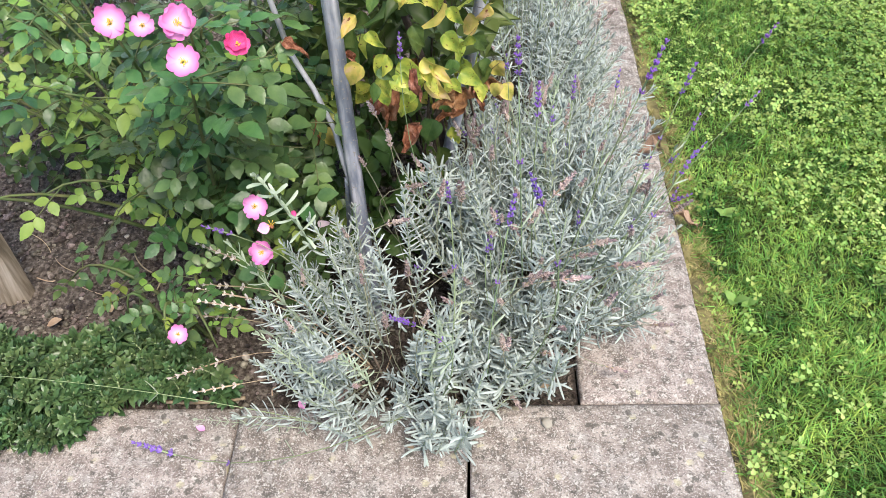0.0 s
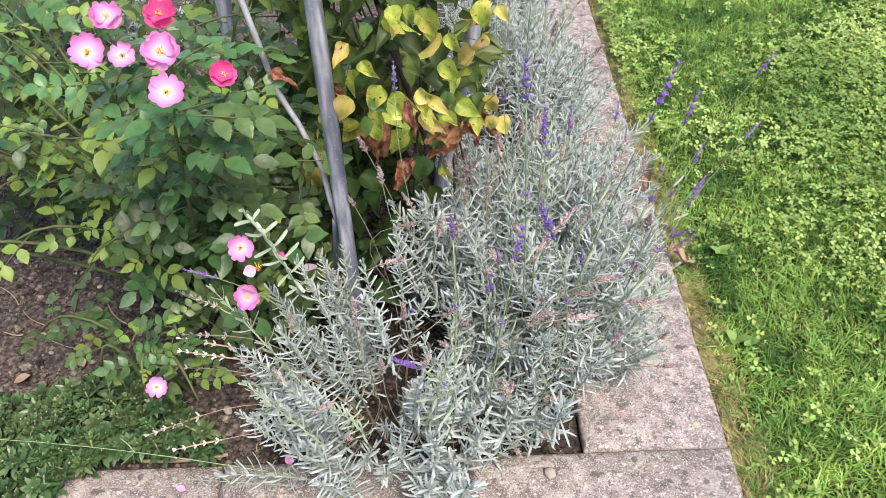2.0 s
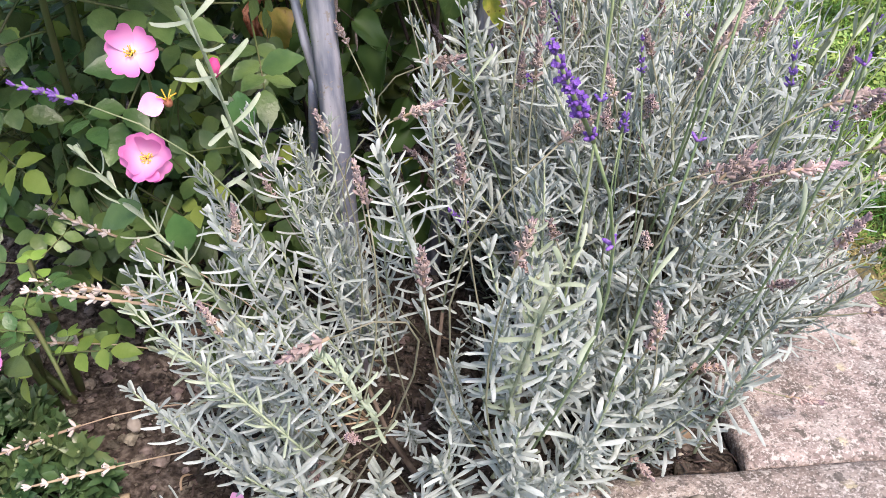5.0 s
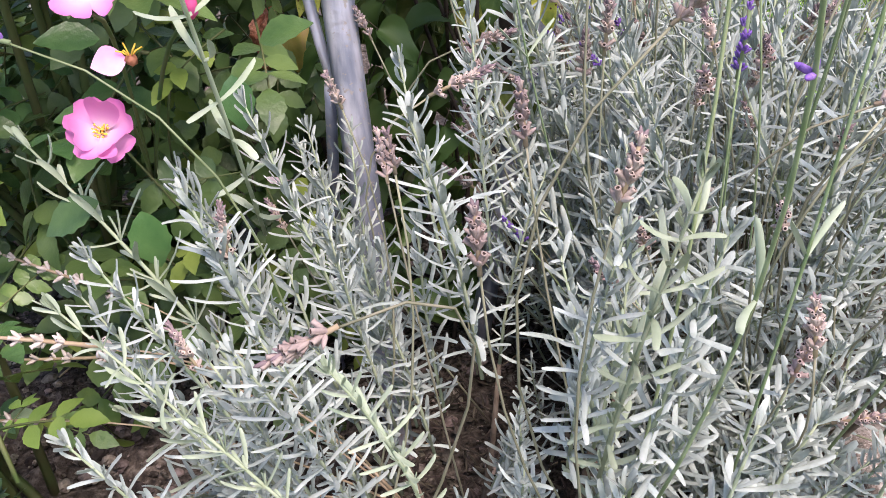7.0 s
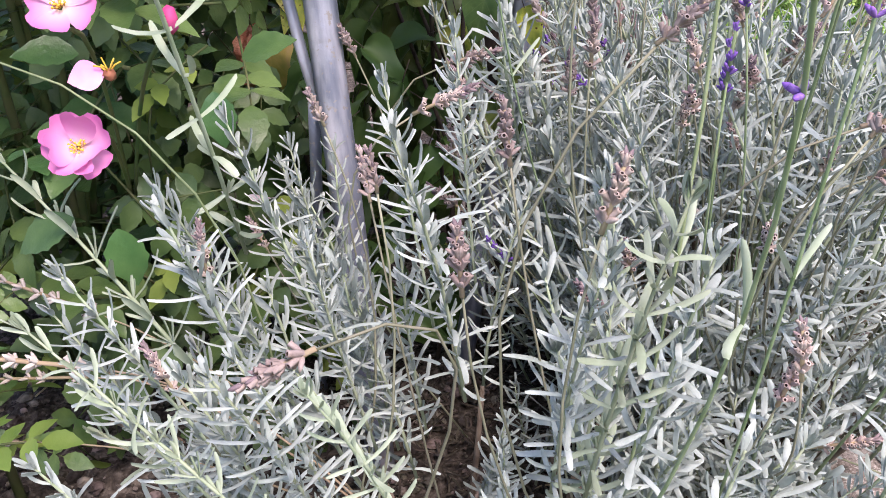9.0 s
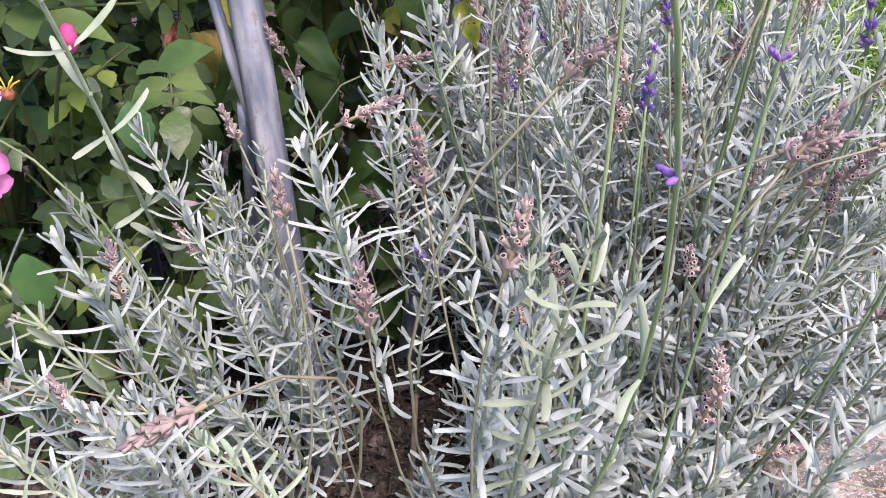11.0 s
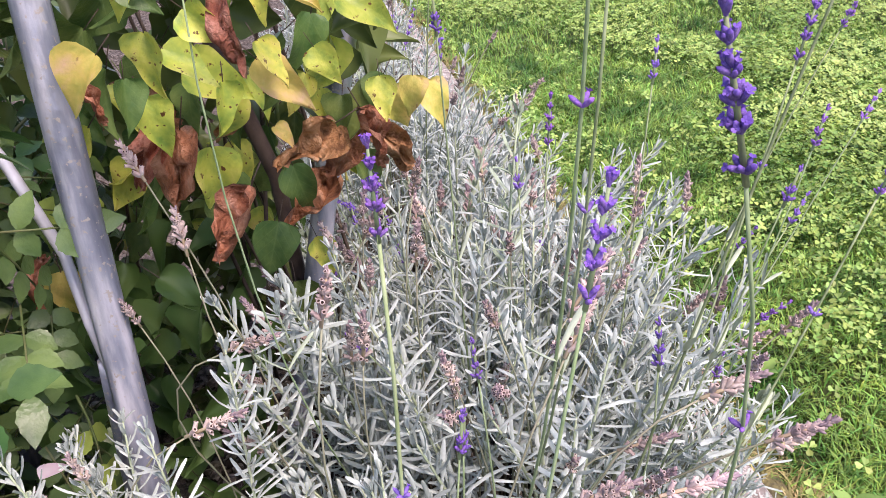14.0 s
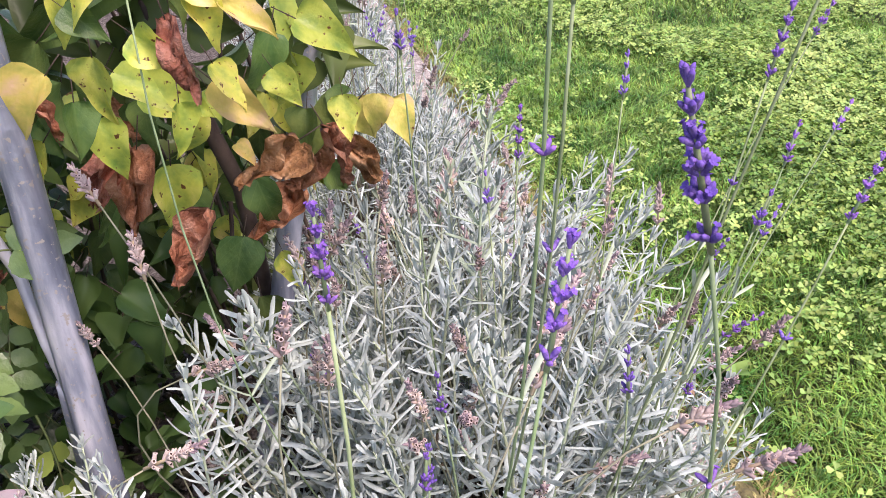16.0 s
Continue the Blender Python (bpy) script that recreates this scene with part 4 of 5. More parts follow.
ROSE_LEAVES = [rose_leaf_mesh(400 + k, "rose_leaf", 2 + k % 2, 0.026 + 0.003 * (k % 3)) for k in range(8)]
YOUNG_LEAVES = [rose_leaf_mesh(420 + k, "rose_leaf_young", 2, 0.026) for k in range(4)]


PETAL = ((0.06, 0.04), (0.25, 0.13), (0.45, 0.20), (0.65, 0.242), (0.82, 0.246), (0.93, 0.20), (1.0, 0.11))


def rose_flower(seed, key, petals=5, inner=0):
    """An open rose of heart-shaped petals round a tuft of stamens, facing local z, 1 across at size 1."""
    rng = random.Random(seed)
    s = Shape()
    for ring in range(1 + (inner > 0)):
        n = petals if ring == 0 else inner
        for j in range(n):
            a = 2 * math.pi * (j + 0.4 * ring) / n + rng.uniform(-0.15, 0.15)
            o = Vector((math.cos(a), math.sin(a), 0))
            w = Vector((-math.sin(a), math.cos(a), 0))
            reach, lift = (0.5, 0.10) if ring == 0 else (0.36, 0.24)
            lift += rng.uniform(-0.16, 0.20)
            verts, cols = [], 7
            for t, half in PETAL:
                for c in range(cols):
                    u = c / (cols - 1) * 2 - 1
                    notch = (0.15 * (1 - abs(u)) + 0.05 * u * u) * max(0.0, (t - 0.8) / 0.2)
                    p = o * (reach * (t - notch)) + w * (half * u) + Vector((0, 0, lift * t * t + 0.07 * u * u * t + 0.02 * math.sin(5 * t + j) + 0.012 * ring + 0.004 * j))
                    verts.append(p)
            faces = [(r * cols + c, r * cols + c + 1, (r + 1) * cols + c + 1, (r + 1) * cols + c) for r in range(len(PETAL) - 1) for c in range(cols - 1)]
            s.add(verts, faces, key)
    for k in range(22):
        a, q = rng.uniform(0, 6.28), rng.uniform(0.02, 0.13)
        top = Vector((math.cos(a) * q, math.sin(a) * q, rng.uniform(0.09, 0.15)))
        s.tube([Vector((top.x * 0.4, top.y * 0.4, 0.0)), top], 0.006, "stamen", 3)
        s.blob(top, (0.018, 0.018, 0.014), "stamen", rng, 0.1)
    s.tube([(0, 0, -0.18), (0, 0, 0.02)], [0.035, 0.06], "rose_cane", 6)
    return s.mesh("flower")


FLOWERS = {
    "pink": rose_flower(1, "petal"),
    "pink2": rose_flower(2, "petal", 6, 3),
    "deep": rose_flower(4, "petal_deep", 6, 5),
    "two": rose_flower(5, "petal", 6, 0),
}


BLOOMS = ((-0.511, 0.030, 0.614), (-0.479, 0.030, 0.610), (-0.436, 0.016, 0.619), (-0.427, -0.022, 0.598), (-0.388, 0.040, 0.580), (-0.388, 0.015, 0.595), (-0.413, 0.029, 0.361), (-0.413, 0.007, 0.304), (-0.439, 0.049, 0.641))


def rose_bush(label, root, canes, seed, leaves, young, arch=False, size=0.92):
    """Arching canes with compound leaves; the leaf count is spread over them."""
    rng = random.Random(seed)
    root = Vector(root)
    bush = thing("rose_bush", label, "rose bush", root)
    for tip in canes:
        tip = Vector(tip) - root
        start = Vector((rng.uniform(-1, 1) * 0.03, rng.uniform(-1, 1) * 0.03, -0.02))
        pts = bend(start, tip, (tip.x * 0.05, tip.y * 0.05, 0.10), 9)
        s = Shape()
        s.tube(pts, [0.0042 - 0.0028 * k / 9 for k in range(10)], "rose_cane", 6)
        part("cane", s, bush)
        n = max(6, round(leaves * (tip - start).length))
        for k in range(n):
            t = 0.22 + 0.78 * (k + rng.random()) / n
            i = min(8, int(t * 9))
            p = pts[i].lerp(pts[i + 1], t * 9 - i)
            a = k * 2.4 + rng.uniform(-0.5, 0.5)
            out = Vector((math.cos(a), math.sin(a), rng.uniform(-0.3, 0.45)))
            nrm = Vector((0, -0.25, 1)) + rand_dir(rng) * 0.75
            q = root + p
            if arch and q.z < 0.95 * (0.48 - q.y) * min(1.0, max(0.0, (-0.54 - q.x) / 0.12)):
                continue
            if any((q + out * w - Vector(f)).length < 0.034 for f in BLOOMS for w in (0.0, 0.035, 0.07)):
                continue
            fresh = rng.random() < young(root + p)
            me = rng.choice(YOUNG_LEAVES if fresh else ROSE_LEAVES)
            part("leaf", me, bush, "light green young leaf" if fresh else "", facing(p, out, nrm, size * rng.uniform(0.7, 1.2)))
    return bush


crng = random.Random(5)
CANES = [(crng.uniform(-0.98, -0.36), crng.uniform(0.10, 0.55), crng.uniform(0.22, 0.58)) for _ in range(36)]
CANES += [(-0.511, 0.045, 0.59), (-0.436, 0.033, 0.595), (-0.427, -0.004, 0.575), (-0.390, 0.057, 0.555), (-0.439, 0.064, 0.62)]
rose_a = rose_bush("leafy rose bush with single pink flowers", (-0.57, 0.36, -0.035), CANES, 9, 20, lambda p: 0.85 if p.x < -0.66 and p.z < 0.42 else 0.35 if p.x < -0.55 else 0.12, True)
CANES_B = [(crng.uniform(-1.5, -0.7), crng.uniform(0.5, 1.4), crng.uniform(0.2, 0.6)) for _ in range(22)]
rose_b = rose_bush("green rose bush behind the flowering one", (-1.05, 0.8, -0.035), CANES_B, 10, 17, lambda p: 0.3)
rose_c = rose_bush("low sprawling rose shoot over bare soil", (-0.59, 0.14, -0.035), [(-0.59, 0.04, 0.12), (-0.67, 0.10, 0.10), (-0.54, 0.08, 0.15), (-0.80, 0.20, 0.07), (-0.52, 0.03, 0.10)], 11, 30, lambda p: 0.5, False, 0.68)


def bloom(bush, at, d, kind, size):
    part("flower", FLOWERS[kind], bush, "deep pink rose flower" if kind == "deep" else "pink rose flower with yellow centre", along(Vector(at) - bush.location, d, at[0] * 50, size * 0.93))


TO_EYE = (0.3, -0.75, 0.85)
bloom(rose_a, (-0.511, 0.040, 0.614), TO_EYE, "two", 0.037)
bloom(rose_a, (-0.479, 0.040, 0.610), (0.2, -0.6, 0.5), "pink", 0.028)
bloom(rose_a, (-0.436, 0.026, 0.619), TO_EYE, "pink2", 0.040)
bloom(rose_a, (-0.427, -0.012, 0.598), TO_EYE, "two", 0.037)
bloom(rose_a, (-0.390, 0.052, 0.578), TO_EYE, "deep", 0.030)
bloom(rose_a, (-0.413, 0.039, 0.361), (0.1, -0.85, 0.6), "pink", 0.034)
bloom(rose_a, (-0.413, 0.017, 0.304), (0.1, -0.85, 0.6), "pink2", 0.034)
bloom(rose_c, (-0.554, 0.004, 0.162), (0.2, -0.6, 0.8), "pink", 0.030)
bloom(rose_a, (-0.439, 0.059, 0.641), TO_EYE, "deep", 0.034)
bloom(rose_a, (-0.499, 0.080, 0.631), TO_EYE, "pink2", 0.034)


for tip in ((-0.413, 0.045, 0.350), (-0.413, 0.023, 0.293), (-0.366, 0.034, 0.345)):
    s = Shape()
    s.tube([Vector(q) - rose_a.location for q in bend((-0.46, 0.20, 0.20), tip, (0, 0.01, 0.03), 6)], 0.0013, "rose_cane", 5)
    part("cane", s, rose_a)
s = Shape()
for k, a in enumerate((0.4, 1.3, 2.2, 3.4, 4.6, 5.5)):
    s.tube([(0, 0, 0), (0.003 * math.cos(a), 0.003 * math.sin(a), 0.003), (0.006 * math.cos(a), 0.006 * math.sin(a), 0.004 + 0.001 * (k % 3))], 0.0005, "stamen", 3)
s.blob((0, 0, -0.001), (0.003, 0.003, 0.003), "climber_brown", random.Random(6), 0.2)
leaflet(s, Vector((-0.002, 0, 0)), Vector((-1, -0.3, -0.15)), Vector((0.1, -0.8, 0.6)), 0.016, 0.015, "petal_fallen", 0.35, -0.1, False)
part("spent_flower", s, rose_a, "spent rose with one pink petal left", Matrix.Translation(Vector((-0.398, 0.034, 0.332)) - rose_a.location))
s = Shape()
s.blob((0, 0, 0), (0.004, 0.004, 0.0065), "petal_deep", random.Random(3), 0.1)
part("bud", s, rose_a, "small closed red bud", Matrix.Translation(Vector((-0.366, 0.031, 0.353)) - rose_a.location))
for at, tip in (((-0.352, 0.103, 0.318), (0.8, -0.2, 0.35)), ((-0.372, 0.110, 0.300), (0.1, -0.3, -0.9)), ((-0.425, 0.020, 0.270), (-0.9, -0.2, -0.3)), ((-0.405, 0.015, 0.265), (0.1, -0.1, -1)), ((-0.43, 0.09, 0.33), (-0.7, -0.3, 0.2))):
    s = Shape()
    leaflet(s, Vector((0, 0, 0)), Vector((0, 1, 0)), Vector((0, 0, 1)), 0.031, 0.019, "rose_leaf", 0.25, 0.2)
    part("leaf", s, rose_a, m=facing(Vector(at) - rose_a.location, tip, (0.1, -0.6, 0.8)))


# ---- climber on the trellis ----
def climber_leaf_mesh(seed, key, crumple=0.0):
    """A broad pointed leaf with a rounded base and wavy edge along local y, 1 long."""
    rng = random.Random(seed)
    s = Shape()
    cols, rows = 9, 13
    fold, hang, wave = rng.uniform(0.3, 1.2), rng.uniform(0.0, 0.75), rng.uniform(0.03, 0.08)
    twist, slim = rng.uniform(-0.9, 0.9), rng.uniform(0.72, 1.05)
    verts = []
    for r in range(rows):
        t = r / (rows - 1)
        half = slim * 0.36 * min(1.0, (t / 0.22 + 0.12)) ** 0.6 * max(0.012, 1 - max(0.0, (t - 0.28) / 0.72) ** 1.22)
        for c in range(cols):
            u = c / (cols - 1) * 2 - 1
            x = u * half * (1 + 0.10 * wave * 10 * math.sin(11 * t + seed + (2 if u > 0 else 0)) * abs(u))
            z = fold * (0.35 * abs(u) + 0.65 * u * u) * half - hang * t * t + wave * math.sin(8 * t + 3 * u + seed) * abs(u) + twist * u * half * t
            y = t - (0.06 * abs(u) if 0.02 < t < 0.2 else 0)
            if crumple:
                q = Vector((u * 1.6, t * 3.2, seed * 1.7))
                x = x * (0.70 + 0.3 * noise.noise(q * 1.3)) + 0.12 * noise.noise(q + Vector((5, 0, 0)))
                z += crumple * noise.noise(q) + 0.4 * crumple * noise.noise(q * 2.7)
                y += 0.10 * noise.noise(q * 1.7 + Vector((0, 9, 0)))
            verts.append((x, y, z))
    faces = [(r * cols + c, r * cols + c + 1, (r + 1) * cols + c + 1, (r + 1) * cols + c) for r in range(rows - 1) for c in range(cols - 1)]
    s.add(verts, faces, key)
    s.tube([(0, -0.35, 0.05), (0, -0.15, 0.03), (0, 0.02, 0)], 0.010, "vine", 4)
    return s.mesh("leaf")


CLIMB = {k: [climber_leaf_mesh(500 + 7 * i + j, "climber_" + k, 0.45 if k == "brown" else 0.0) for j in range(9)] for i, k in enumerate(("green", "yellow", "tan", "brown"))}
climber = thing("climbing_plant", "clematis with yellowing spotted and withered brown leaves", "climbing plant", (-0.23, 0.36, -0.035))
C0 = climber.location


def climb_leaf(at, tip, normal, kind, size, v=0):
    part("leaf", CLIMB[kind][(v * 5 + int(1000 * abs(at[0]))) % 9], climber, {"green": "", "yellow": "yellow spotted leaf", "tan": "tan fading leaf", "brown": "withered brown leaf"}[kind], facing(Vector(at) - C0, tip, Vector(normal) + 0.35 * Vector((math.sin(900 * at[0] + v), math.sin(700 * at[2] + v), math.sin(800 * at[0] * at[2] + v))), size))


NEAR = (0.15, -0.85, 0.5)
climb_leaf((-0.281, 0.168, 0.472), (-0.70, -0.23, -0.66), NEAR, "tan", 0.036, 0)
climb_leaf((-0.247, 0.110, 0.494), (-0.04, -0.26, -0.96), NEAR, "yellow", 0.031, 1)
climb_leaf((-0.227, 0.098, 0.505), (0.72, -0.30, -0.63), NEAR, "yellow", 0.027, 2)
climb_leaf((-0.219, 0.151, 0.456), (0.03, -0.28, -0.96), NEAR, "yellow", 0.029, 3)
climb_leaf((-0.237, 0.215, 0.398), (-0.06, -0.19, -0.98), NEAR, "yellow", 0.043, 0)
climb_leaf((-0.263, 0.184, 0.426), (-0.35, -0.18, -0.92), NEAR, "brown", 0.045, 1)
climb_leaf((-0.250, 0.191, 0.420), (-0.22, -0.15, -0.96), NEAR, "brown", 0.053, 2)
climb_leaf((-0.189, 0.084, 0.517), (0.80, -0.30, -0.52), NEAR, "tan", 0.027, 3)
climb_leaf((-0.201, 0.085, 0.521), (0.52, -0.33, -0.78), NEAR, "yellow", 0.024, 0)
climb_leaf((-0.171, 0.132, 0.474), (0.47, -0.35, -0.81), NEAR, "yellow", 0.023, 1)
climb_leaf((-0.176, 0.153, 0.455), (-0.48, -0.32, -0.82), NEAR, "yellow", 0.025, 2)
climb_leaf((-0.198, 0.123, 0.482), (0.49, -0.30, -0.82), NEAR, "yellow", 0.027, 3)
climb_leaf((-0.187, 0.143, 0.464), (-0.39, -0.29, -0.87), NEAR, "green", 0.027, 0)
climb_leaf((-0.136, 0.161, 0.447), (0.04, -0.31, -0.95), NEAR, "yellow", 0.026, 1)
climb_leaf((-0.117, 0.165, 0.444), (-0.09, -0.35, -0.93), NEAR, "tan", 0.023, 2)
climb_leaf((-0.109, 0.172, 0.437), (0.47, -0.26, -0.84), NEAR, "tan", 0.031, 3)
climb_leaf((-0.146, 0.191, 0.420), (0.46, -0.20, -0.86), NEAR, "brown", 0.040, 0)
climb_leaf((-0.160, 0.204, 0.408), (-0.86, -0.17, -0.47), NEAR, "brown", 0.046, 1)
climb_leaf((-0.197, 0.201, 0.411), (0.69, -0.48, -0.54), NEAR, "tan", 0.017, 2)
climb_leaf((-0.266, 0.142, 0.465), (-0.02, -0.27, -0.96), NEAR, "green", 0.030, 3)
climb_leaf((-0.230, 0.249, 0.367), (-0.08, -0.19, -0.98), NEAR, "green", 0.042, 0)
climb_leaf((-0.212, 0.090, 0.512), (0.16, -0.21, -0.97), NEAR, "brown", 0.038, 1)
climb_leaf((-0.159, 0.097, 0.505), (0.87, -0.26, -0.42), NEAR, "yellow", 0.031, 2)
climb_leaf((-0.249, 0.085, 0.521), (0.70, -0.37, -0.61), NEAR, "green", 0.021, 3)
climb_leaf((-0.239, 0.085, 0.539), (-0.43, -0.22, -0.88), NEAR, "yellow", 0.037, 1)
climb_leaf((-0.261, 0.159, 0.449), (0.31, -0.23, -0.92), NEAR, "yellow", 0.035, 2)
climb_leaf((-0.256, 0.085, 0.568), (0.58, -0.29, -0.76), NEAR, "yellow", 0.027, 3)
climb_leaf((-0.267, 0.085, 0.588), (-0.59, -0.27, -0.76), NEAR, "tan", 0.030, 0)
climb_leaf((-0.242, 0.122, 0.483), (0.77, -0.25, -0.59), NEAR, "yellow", 0.032, 1)
climb_leaf((-0.200, 0.085, 0.532), (0.75, -0.25, -0.62), NEAR, "tan", 0.032, 2)
climb_leaf((-0.200, 0.135, 0.470), (0.67, -0.20, -0.72), NEAR, "tan", 0.040, 3)
climb_leaf((-0.221, 0.085, 0.627), (0.20, -0.32, -0.93), NEAR, "yellow", 0.025, 0)
climb_leaf((-0.204, 0.085, 0.628), (0.14, -0.35, -0.93), NEAR, "yellow", 0.023, 1)
climb_leaf((-0.191, 0.085, 0.614), (0.50, -0.31, -0.81), NEAR, "yellow", 0.026, 2)
climb_leaf((-0.167, 0.085, 0.594), (0.50, -0.30, -0.81), NEAR, "yellow", 0.027, 3)
climb_leaf((-0.174, 0.085, 0.563), (0.57, -0.27, -0.78), NEAR, "yellow", 0.029, 0)
climb_leaf((-0.138, 0.085, 0.626), (0.55, -0.25, -0.80), NEAR, "yellow", 0.031, 1)
climb_leaf((-0.116, 0.085, 0.622), (0.54, -0.41, -0.74), NEAR, "tan", 0.020, 2)
climb_leaf((-0.208, 0.085, 0.574), (0.44, -0.27, -0.86), NEAR, "green", 0.030, 3)
climb_leaf((-0.245, 0.085, 0.610), (-0.35, -0.40, -0.85), NEAR, "green", 0.020, 0)
climb_leaf((-0.350, 0.085, 0.558), (0.94, -0.31, -0.12), NEAR, "brown", 0.025, 1)
climb_leaf((-0.379, 0.297, 0.300), (-0.2, -0.3, -0.8), NEAR, "brown", 0.045, 0)
climb_leaf((-0.365, 0.290, 0.290), (0.1, -0.3, -0.8), NEAR, "tan", 0.045, 1)
climb_leaf((-0.345, 0.290, 0.330), (0.1, -0.3, -0.8), NEAR, "yellow", 0.040, 2)

for at, tip, kind, size in (((-0.146, 0.262, 0.385), (-0.3, -0.2, -0.9), "brown", 0.050), ((-0.128, 0.270, 0.380), (0.5, -0.2, -0.8), "brown", 0.050), ((-0.160, 0.275, 0.345), (-0.7, -0.1, -0.6), "brown", 0.055), ((-0.118, 0.275, 0.405), (0.3, -0.2, -0.9), "tan", 0.036),
                            ((-0.190, 0.265, 0.360), (0.2, -0.2, -0.9), "green", 0.044), ((-0.205, 0.262, 0.320), (-0.3, -0.2, -0.9), "green", 0.046), ((-0.180, 0.270, 0.300), (0.3, -0.2, -0.9), "yellow", 0.036), ((-0.165, 0.270, 0.410), (0.2, -0.2, -0.9), "yellow", 0.034),
                            ((-0.200, 0.262, 0.270), (0.1, -0.2, -0.9), "green", 0.044), ((-0.215, 0.262, 0.235), (0.3, -0.2, -0.9), "green", 0.044), ((-0.195, 0.268, 0.225), (-0.2, -0.2, -0.9), "green", 0.044), ((-0.214, 0.150, 0.395), (-0.5, -0.2, -0.8), "brown", 0.046)):
    climb_leaf(at, tip, NEAR, kind, size, round(size * 1000))
s = Shape()
s.tube([Vector(q) - C0 for q in ((-0.262, 0.36, 0.52), (-0.238, 0.32, 0.45), (-0.222, 0.31, 0.40), (-0.203, 0.31, 0.335), (-0.195, 0.33, 0.20), (-0.20, 0.36, -0.02))], [0.003, 0.0055, 0.006, 0.006, 0.006, 0.007], "vine", 8)
part("vine", s, climber, "thick dark brown woody stem")
vrng = random.Random(12)
for k in range(12):
    a = (vrng.uniform(-0.38, -0.08), vrng.uniform(0.30, 0.62), -0.02)
    b = (vrng.uniform(-0.40, -0.12), vrng.uniform(0.26, 0.56), vrng.uniform(0.6, 1.05))
    s = Shape()
    s.tube([p - C0 for p in bend(a, b, rand_dir(vrng) * 0.05, 8)], [0.0022 - 0.001 * k2 / 8 for k2 in range(9)], "vine", 5)
    part("vine", s, climber)
def climber_place(rng):
    z = rng.uniform(0.03, 0.68)
    front = min(0.42, max(0.09, 0.655 - 1.1 * z))
    x = rng.uniform(-0.40, -0.20 if z < 0.33 else -0.12)
    return Vector((x, max(front + 0.025 + abs(rng.gauss(0, 0.085)), 0.27 if x < -0.25 else 0), z)), front


for k in range(230):
    p, front = climber_place(vrng)
    near = p.y - front < 0.10
    bright = vrng.random() < (0.62 if near and p.z > 0.33 and p.x > -0.36 else 0.10)
    kind = vrng.choice(("yellow", "yellow", "yellow", "tan", "brown")) if bright else "green"
    climb_leaf(p, (vrng.uniform(-0.8, 0.8), vrng.uniform(-0.5, 0.3), vrng.uniform(-1, -0.3)), Vector(NEAR) + rand_dir(vrng) * 1.0, kind, vrng.uniform(0.028, 0.046), k)


def backing(name, count, rng, place, meshes, parent, size):
    """Leaves deep inside a plant, too many to count, joined in one mesh."""
    s = Shape()
    for _ in range(count):
        p = place(rng)
        m = facing(p - parent.location, (rng.uniform(-0.9, 0.9), rng.uniform(-0.6, 0.3), rng.uniform(-1, 0.1)), Vector((0.1, -0.6, 0.7)) + rand_dir(rng) * 0.7, rng.uniform(*size))
        me = rng.choice(meshes)
        keys = [mat.name for mat in me.materials]
        names = [next(k for k, v in M.items() if v.name == n) for n in keys]
        verts = [m @ v.co for v in me.vertices]
        for slot, key in enumerate(names):
            s.add(verts, [tuple(f.vertices) for f in me.polygons if f.material_index == slot], key)
    part(name, s, parent, "deep shaded green leaves", kind="stuff")


backing("foliage", 320, vrng, lambda r: climber_place(r)[0] + Vector((0, 0.09, 0)), CLIMB["green"], climber, (0.036, 0.056))
backing("foliage", 190, vrng, lambda r: Vector((r.uniform(-0.58, -0.36), r.uniform(0.17, 0.45), r.uniform(0.03, 0.42))), ROSE_LEAVES + YOUNG_LEAVES[:2], rose_a, (0.7, 1.0))
backing("foliage", 70, vrng, lambda r: Vector((r.uniform(-0.42, -0.24), r.uniform(0.27, 0.42), r.uniform(0.0, 0.28))), CLIMB["green"], climber, (0.034, 0.05))
backing("foliage", 260, vrng, lambda r: Vector((r.uniform(-1.05, -0.36), r.uniform(0.42, 0.75), r.uniform(0.04, 0.45))), ROSE_LEAVES, rose_a, (0.75, 1.1))


# ---- ground cover ----
def rosette_mesh(seed):
    """A leafy tip of small spoon-shaped leaves in whorls, along local z."""
    rng = random.Random(seed)
    s = Shape()
    s.tube([(0, 0, -0.03), (0, 0, 0.012)], [0.0016, 0.001], "lav_stem", 4)
    for k in range(15):
        a = k * 2.4 + rng.uniform(-0.2, 0.2)
        t = k / 14
        r = radians(5 + 65 * t)
        o = Vector((math.cos(a), math.sin(a), 0))
        leaflet(s, Vector((0, 0, -0.010 + 0.020 * t)), o * math.cos(r) + Vector((0, 0, math.sin(r))), Vector((0, 0, 1)) - o * 0.2, 0.0175 * (1.1 - 0.5 * t), 0.0066, "cover_leaf", 0.3, 0.1, False)
    return s.mesh("rosette")


